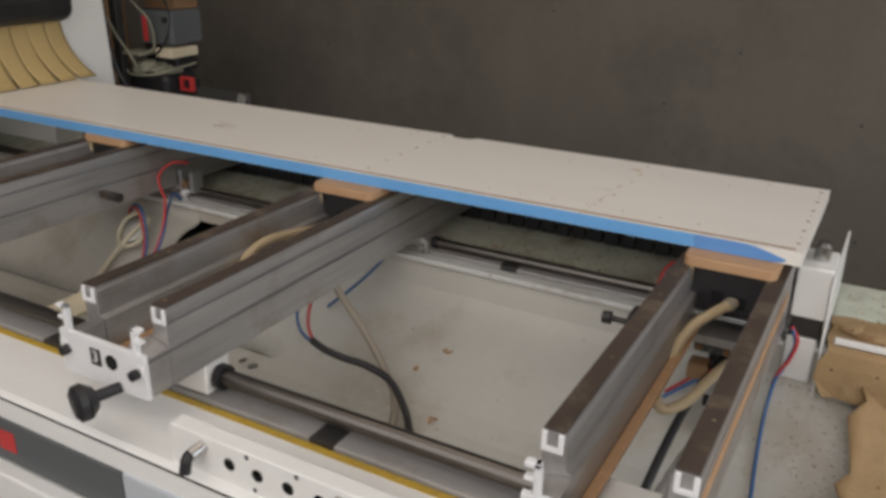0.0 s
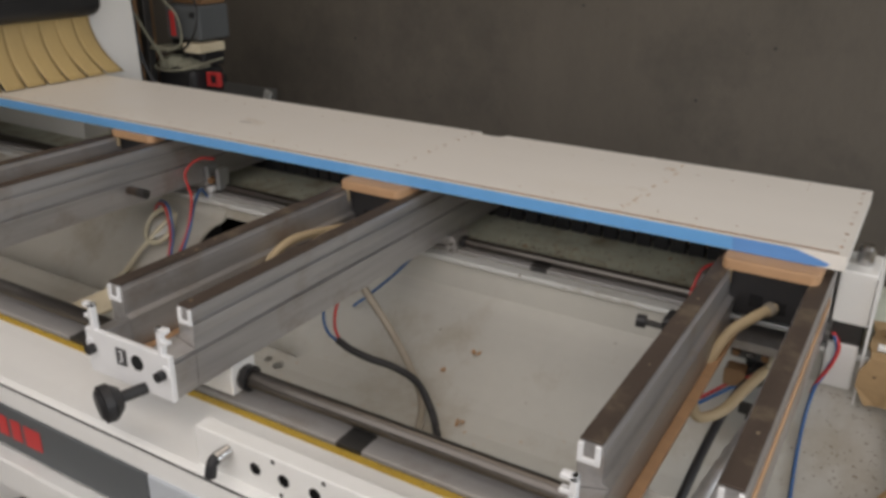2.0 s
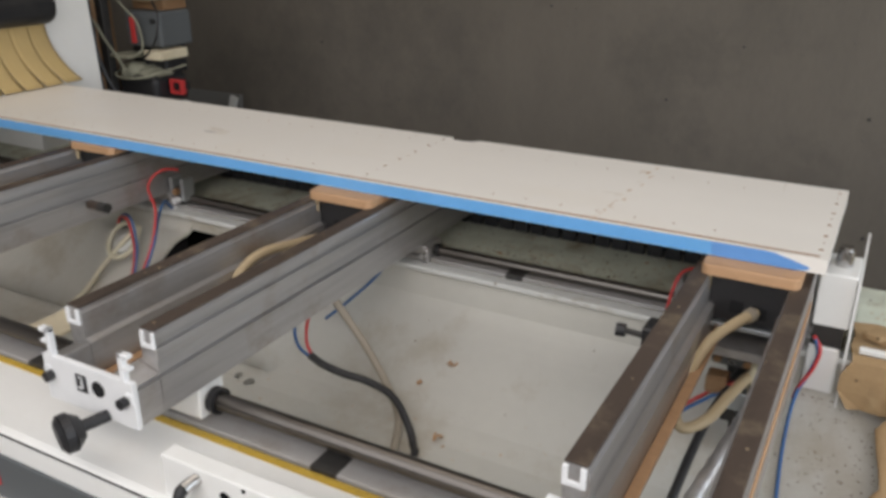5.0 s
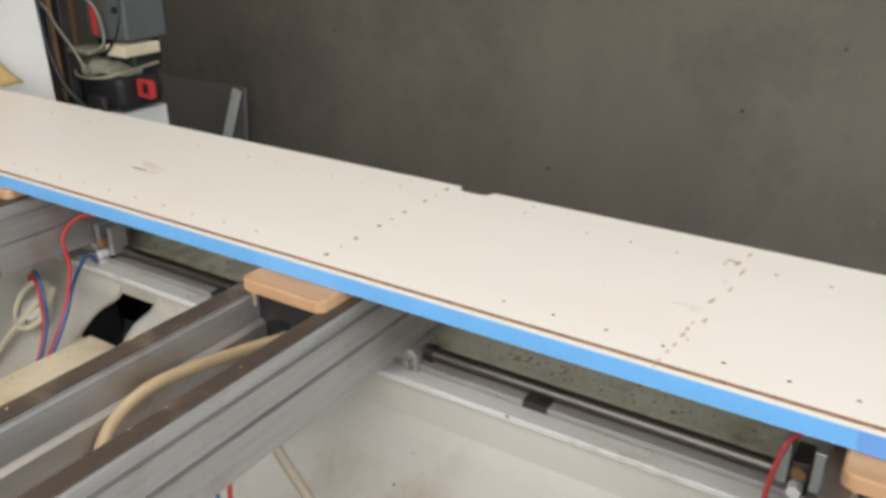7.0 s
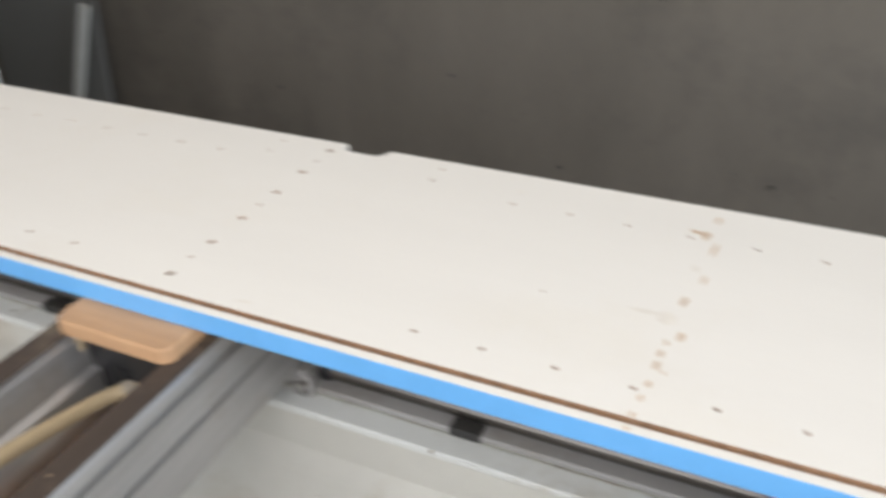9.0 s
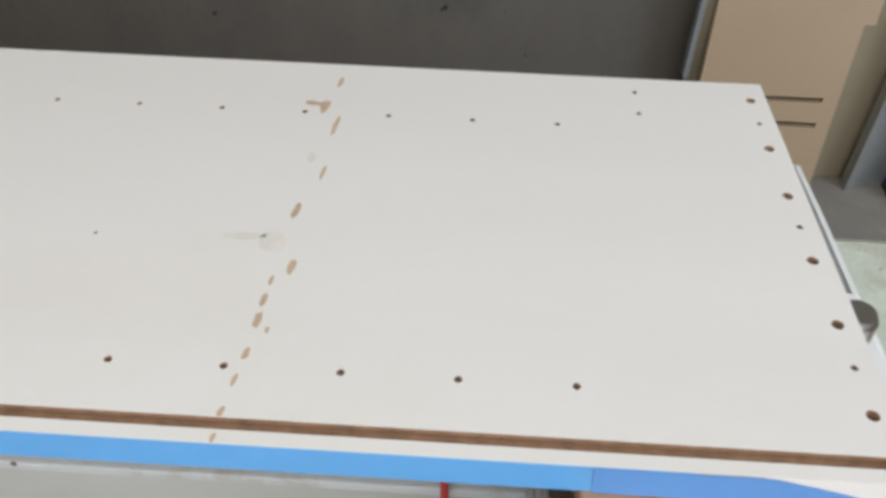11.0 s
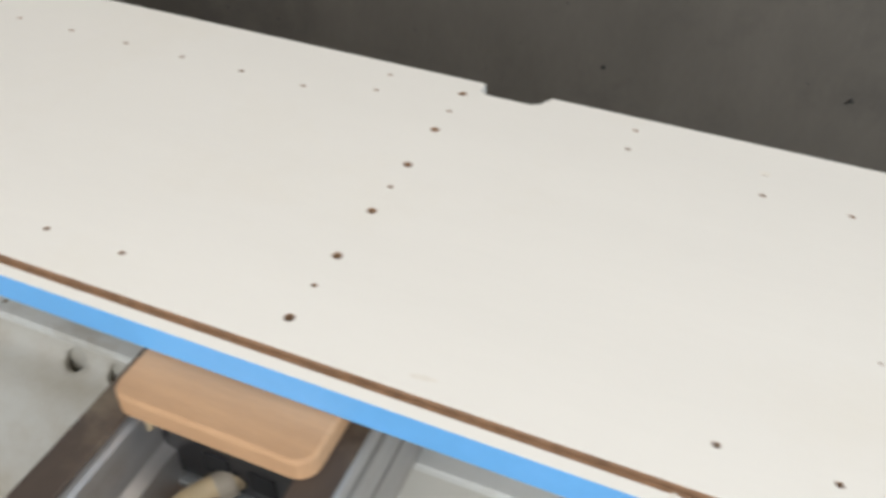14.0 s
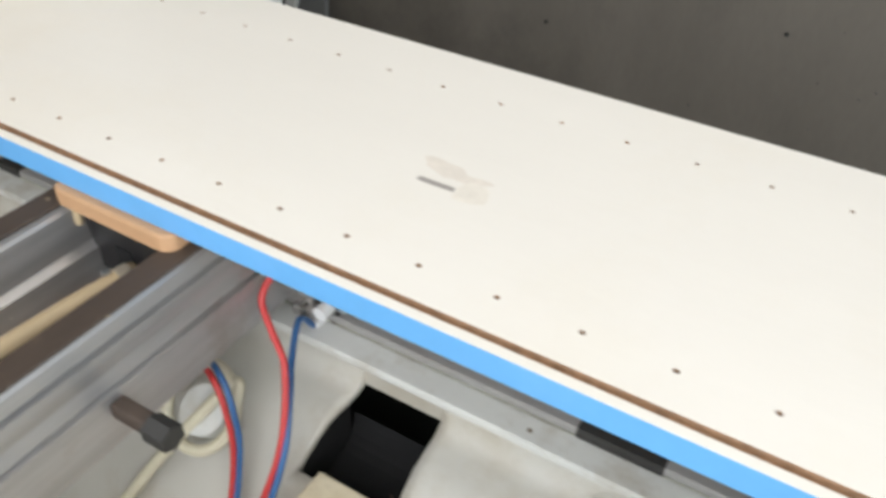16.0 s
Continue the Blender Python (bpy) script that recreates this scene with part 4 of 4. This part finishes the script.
def crumb_mesh(name, spots, mat, label):
    """Flat four-sided crumbs with a raised middle, joined into one mesh."""
    verts, faces = [], []
    for x, y, z, s, turn in spots:
        i = len(verts)
        for k in range(5):
            a, q = turn + 2 * math.pi * k / 5, s * (0.6 + 0.5 * ((k * 7 + i) % 5) / 5)
            verts.append((x + q * math.cos(a), y + 0.7 * q * math.sin(a), z))
        verts.append((x, y, z + 0.5 * s))
        faces += [(i + k, i + (k + 1) % 5, i + 5) for k in range(5)]
    me = bpy.data.meshes.new(name)
    me.from_pydata(verts, [], faces)
    me.materials.append(mat)
    ob = new(name, me)
    ob.parent = dust
    ob["label"] = label


dark, pale = [], []
for k in range(240):
    x, y = rng.gauss(0.235, 0.05), min(0.045, rng.gauss(-0.02, 0.07))
    dark.append((x, y, tray_height(y) + 0.0004, rng.uniform(0.0010, 0.0034), rng.uniform(0, 6)))
for k in range(120):
    x, y = rng.uniform(-1.3, 0.75), rng.uniform(-0.45, 0.03)
    dark.append((x, y, tray_height(y) + 0.0004, rng.uniform(0.0008, 0.0022), rng.uniform(0, 6)))
for k in range(480):
    clump = rng.choice((-0.95, -0.52, -0.45, -0.33, -0.27, -0.22, 0.02, 0.5))
    x, y = rng.gauss(clump, 0.09), 0.155 + abs(rng.gauss(0, 0.05))
    (dark if k % 3 == 0 else pale).append((x, min(y, 0.33), 0.8600 + 0.0025 * rng.random(), rng.uniform(0.0010, 0.0042), rng.uniform(0, 6)))
crumb_mesh("dark_crumbs", dark, m_hole, "dark brown crumbs")
crumb_mesh("pale_crumbs", pale, m_crumb, "pale sawdust crumbs")

# ---- gantry with its dust curtain ----
gantry = thing("gantry_hood", "black moulded gantry hood over a dust curtain", "gantry")
prof = []
for k in range(9):
    a = math.pi / 2 * k / 8
    prof.append((XG + 0.06 - 0.05 * (1 - math.sin(a)) , 1.262 - 0.04 * math.cos(a)))
prof = [(XG - 0.5, 1.23), (XG - 0.02, 1.222)] + prof + [(XG + 0.062, 1.285), (XG + 0.050, 1.300), (XG + 0.045, 1.42), (XG + 0.03, 1.70), (XG - 0.02, 1.80), (XG - 0.5, 1.82)]
hood = part("hood", prism(prof, "y", -1.05, 0.33), m_hood, gantry, "matt black moulded cover")
end_edges = hood.modifiers.new("round", "BEVEL")
end_edges.width, end_edges.segments, end_edges.limit_method, end_edges.angle_limit = 0.025, 4, "ANGLE", radians(50)
# raised stadium bead on the cover
bead = [(XG + 0.046, -1.04, 1.375)] + [(XG + 0.046, y, 1.375) for y in (-0.7, -0.4, -0.25)] + [(XG + 0.047, -0.18 + 0.058 * math.sin(a), 1.316 + 0.058 * math.cos(a)) for a in [math.pi * k / 8 for k in range(0, 9)]] + [(XG + 0.048, y, 1.258 + 0.028 * ((-y - 0.25) / 0.5)) for y in (-0.25, -0.5, -0.75, -1.04)]
part("bead", tube(bead, 0.006, 8, 4), m_hood, gantry, "rounded raised bead", smooth=True)
part("side_cover", prism([(0.25, 0.80), (0.50, 0.80), (0.49, 1.20), (0.47, 1.85), (0.28, 1.85), (0.28, 1.25)], "x", XG - 0.46, XG - 0.02), m_casting, gantry, "white side cover")
part("hanger", boxes((XG - 0.02, XG - 0.004, -1.04, 0.30, 1.205, 1.235)), m_blacksteel, gantry, "curtain rail")
for k in range(25):
    y0 = -1.04 + k * 0.054
    r = random.Random(k + 5)
    rows = []
    tail = 0.0 if k < 19 else (k - 18) * 0.012
    for j in range(11):
        t = j / 10
        z = 1.232 - t * (1.232 - 1.053 + (0.0 if -0.06 < y0 < 0.31 else r.uniform(0.008, 0.018)))
        push = 0.0006 * (k % 2) + 0.0025 * t * t * r.uniform(0.3, 1.2) + (0.035 * t ** 3 if y0 > -0.12 else 0)
        rows.append([(XG + push + 0.0007 * math.sin(u * math.pi) * (0.5 + t), y0 + 0.058 * u + tail * t * t, z) for u in [q / 5 for q in range(6)]])
    s = part("curtain_strip", sheet(rows), m_curtain, gantry, smooth=True)
    thicken(s, 0.0018, 0)

# equipment column that rides behind the hood
col = thing("gantry_column", "rust-brown column with dust-covered motor and hoses", "machine column")
CX = XG - 0.10
part("column", boxes((CX - 0.15, CX - 0.045, 0.60, 0.68, 0.55, 1.75), bevel=0.006), m_copper, col)
part("side_channel", boxes((CX - 0.043, CX - 0.012, 0.61, 0.64, 0.55, 1.75), bevel=0.003), m_blacksteel, col)
part("junction_box", boxes((CX - 0.13, CX - 0.055, 0.545, 0.598, 1.09, 1.165), (CX - 0.115, CX - 0.07, 0.538, 0.546, 1.10, 1.155), bevel=0.006), m_dust, col, "dust-coated box")
part("junction_box", boxes((CX - 0.13, CX - 0.03, 0.55, 0.598, 1.30, 1.39), bevel=0.008), m_lip, col, "pale dusty box")
part("motor_body", boxes((CX - 0.008, CX + 0.165, 0.63, 0.78, 0.925, 1.022), bevel=0.022, seg=4), m_black, col, "black motor body")
part("motor_bracket", boxes((CX + 0.04, CX + 0.11, 0.612, 0.632, 0.925, 0.965), bevel=0.006), m_blacksteel, col, "dark motor bracket")
heap_rng = random.Random(21)
for hx, hy, hz, rx, rz in ((0.035, 0.675, 1.028, 0.046, 0.030), (0.085, 0.70, 1.026, 0.052, 0.022), (0.125, 0.69, 1.024, 0.036, 0.013)):
    top = bmesh.new()
    bmesh.ops.create_icosphere(top, subdivisions=4, radius=1)
    for v in top.verts:
        v.co *= 1 + 0.10 * math.sin(v.co.x * 7 + hx * 90) * math.cos(v.co.y * 6) + heap_rng.uniform(-0.035, 0.035)
        v.co = Vector((CX + hx + rx * v.co.x, hy + 0.05 * v.co.y, hz + rz * v.co.z))
    part("dust_heap", top, m_dust, col, "heap of greenish grey sawdust", smooth=True)
part("tray_rim", tube([(CX - 0.015, 0.70, 1.030), (CX - 0.012, 0.635, 1.024), (CX + 0.02, 0.612, 1.016), (CX + 0.08, 0.607, 1.016), (CX + 0.15, 0.612, 1.026), (CX + 0.178, 0.64, 1.036), (CX + 0.176, 0.76, 1.045)], 0.0045, 8), m_dust, col, "dusty rim")
part("red_frame", boxes((CX + 0.176, CX + 0.230, 0.680, 0.696, 0.964, 0.972), (CX + 0.176, CX + 0.230, 0.680, 0.696, 1.002, 1.010), (CX + 0.176, CX + 0.186, 0.680, 0.696, 0.972, 1.002), (CX + 0.220, CX + 0.230, 0.680, 0.696, 0.972, 1.002)), m_redplastic, col, "red plastic switch frame")
part("switch_core", boxes((CX + 0.160, CX + 0.219, 0.690, 0.730, 0.973, 1.001), bevel=0.002), m_black, col)
part("shelf", boxes((CX - 0.012, CX + 0.075, 0.615, 0.74, 1.076, 1.088), bevel=0.003), m_dust, col, "dusty shelf plate")
part("shelf", boxes((CX + 0.12, CX + 0.195, 0.64, 0.76, 1.075, 1.105), bevel=0.004), m_duct, col, "tan dusty bracket")
part("control_box", boxes((CX + 0.03, CX + 0.185, 0.66, 0.80, 1.112, 1.225), bevel=0.010), m_greyband, col, "smoky dark control box")
part("red_stripe", boxes((CX + 0.055, CX + 0.076, 0.6560, 0.6595, 1.122, 1.205), bevel=0.001), m_redplastic, col, "red stripe on the box")
part("box_button", rod((CX + 0.160, 0.652, 1.195), (CX + 0.160, 0.6598, 1.195), 0.009, 14), m_black, col)
part("top_plate", boxes((CX - 0.04, CX + 0.195, 0.63, 0.80, 1.262, 1.280), bevel=0.003), m_dust, col, "dusty top plate")
part("box_neck", boxes((CX + 0.04, CX + 0.18, 0.69, 0.79, 1.226, 1.262), bevel=0.004), m_copper, col, "brown neck")
part("black_housing", boxes((CX + 0.0, CX + 0.15, 0.70, 0.80, 1.02, 1.112), bevel=0.01), m_black, col)
for k, pts in enumerate([
        [(CX - 0.10, 0.545, 1.16), (CX - 0.10, 0.55, 1.20), (CX - 0.06, 0.56, 1.225), (CX - 0.02, 0.575, 1.20), (CX + 0.005, 0.59, 1.14), (CX + 0.03, 0.605, 1.09), (CX + 0.06, 0.61, 1.04)],
        [(CX + 0.17, 0.655, 1.26), (CX + 0.205, 0.64, 1.21), (CX + 0.19, 0.63, 1.14), (CX + 0.13, 0.635, 1.085)],
        [(CX + 0.02, 0.645, 1.26), (CX + 0.07, 0.630, 1.235), (CX + 0.115, 0.635, 1.19), (CX + 0.118, 0.640, 1.11), (CX + 0.085, 0.62, 1.082)],
        [(CX - 0.035, 0.58, 1.25), (CX - 0.04, 0.58, 1.10), (CX - 0.03, 0.585, 1.0), (CX - 0.035, 0.60, 0.90)],
        [(CX - 0.022, 0.58, 1.2), (CX - 0.02, 0.575, 1.08), (CX - 0.026, 0.58, 0.98), (CX - 0.02, 0.60, 0.90)],
        [(XG - 0.05, 0.515, 1.6), (XG - 0.055, 0.515, 1.3), (XG - 0.05, 0.515, 1.13), (XG - 0.03, 0.53, 1.02), (XG - 0.01, 0.56, 0.96), (XG - 0.0, 0.60, 0.9)],
        [(CX + 0.04, 0.608, 0.93), (CX + 0.05, 0.602, 0.905), (CX + 0.075, 0.602, 0.908), (CX + 0.085, 0.608, 0.93)]]):
    part("cable", tube(pts, (0.004, 0.0035, 0.0035, 0.0045, 0.0045, 0.007, 0.0025)[k], 8), m_dust if k in (0, 2) else m_black, col, "dusty cable" if k in (0, 2) else "thin black cable")
part("pedestal", boxes((CX + 0.015, CX + 0.140, 0.63, 0.80, 0.0, 0.915), bevel=0.004), m_casting, col, "white metal pedestal")
part("pedestal_bolt", rod((CX + 0.115, 0.622, 0.842), (CX + 0.115, 0.631, 0.842), 0.011, 12), m_black, col, "black bolt")

# ---- things along the north wall ----
sheet1 = thing("fibreboard_sheet", "tall dull brown fibreboard sheet standing at the wall", "board")
part("sheet", boxes((0.475, 1.02, 1.60, 1.615, 0.001, 2.3)), m_ply, sheet1)
part("edge_strip", boxes((0.462, 0.4745, 1.585, 1.615, 0.30, 0.58)), m_galv, sheet1, "pale edge strip")
mdf = thing("mdf_offcut", "raw brown MDF board with two slots leaning at the wall", "board")
b = part("board", boxes((-0.19, 0.19, -0.009, 0.009, 0, 0.695)), m_mdf, mdf)
slots = boxes((-0.17, 0.125, -0.02, 0.02, 0.262, 0.276), (-0.17, 0.128, -0.02, 0.02, 0.192, 0.206), (0.165, 0.3, -0.1, 0.1, -0.1, 0.47))
cut(b, slots)
mdf.matrix_world = pose(0.69, 1.535, 0.004, -6, 0, 0)
post = thing("steel_post", "galvanised steel channel post at the wall", "post")
part("web", boxes((0.975, 1.07, 1.575, 1.58, 0.001, 2.6)), m_galv, post)
part("flange", boxes((0.96, 0.975, 1.54, 1.58, 0.001, 2.6)), m_galv, post)
part("flange", boxes((1.07, 1.082, 1.50, 1.58, 0.001, 2.6)), m_blacksteel, post, "dark flange")
timber = thing("timber_post", "pale timber post beside the steel channel", "post")
part("post", boxes((1.084, 1.20, 1.49, 1.60, 0.001, 2.6), bevel=0.003), m_wood, timber)
part("batten", boxes((1.201, 1.24, 1.48, 1.60, 0.001, 2.6), bevel=0.003), m_casting, timber, "white batten")
sheet2 = thing("grey_sheet", "grey coated board leaning in the wall corner", "board")
part("sheet", boxes((-0.28, 0.26, -0.01, 0.01, 0, 0.73)), m_greyboard, sheet2)
sheet2.matrix_world = pose(-2.725, 1.58, 0.004, -5, 0, 0)
prop = thing("pale_lath", "pale narrow lath leaning against the grey board", "lath")
part("lath", boxes((-0.018, 0.018, -0.010, 0.010, 0, 0.76), bevel=0.002), m_lip, prop)
prop.matrix_world = pose(-2.672, 1.505, 0.012, -6, 17, 0)

# energy chain lying along the back of the ledge
chain = thing("energy_chain", "black plastic energy chain lying behind the ledge", "cable chain")
link = boxes((-0.0165, 0.0165, 0.300, 0.312, 0, 0.05), (-0.0165, 0.0165, 0.345, 0.357, 0, 0.05), (-0.007, 0.007, 0.311, 0.346, 0.042, 0.05), bevel=0.003)
first = part("chain_link", link, m_black, chain)
first.location = (-1.9, 0, 0.8625)
for k in range(1, 56):
    ob = new("chain_link", first.data)
    ob.parent = chain
    ob.location = (-1.9 + k * 0.037, 0.0, 0.8625)
for k in range(3):
    part("chain_cable", tube([(-1.9, 0.318 + k * 0.010, 0.875), (-1.2, 0.320 + k * 0.010, 0.874), (-0.5, 0.317 + k * 0.010, 0.876), (0.12, 0.320 + k * 0.010, 0.874)], 0.0045, 8), (m_black, m_hose, m_blacksteel)[k], chain, "cable in the chain")

# stray scraps on the tray
for i, (x, y, w, h) in enumerate([(-0.441, -0.046, 0.020, 0.006), (-0.402, -0.175, 0.018, 0.010), (-0.489, -0.088, 0.008, 0.004)]):
    bit = thing("wood_shaving", "small curled wood shaving lying on the tray", "wood shaving", "wood shavings")
    r = random.Random(i)
    pts = [(x + w * (k / 8 - 0.5), y + h * math.sin(k * 1.1 + i), tray_height(y) + 0.004 + 0.003 * (k % 3)) for k in range(9)]
    part("shaving", tube(pts, 0.0018, 6, 3), m_pad, bit)
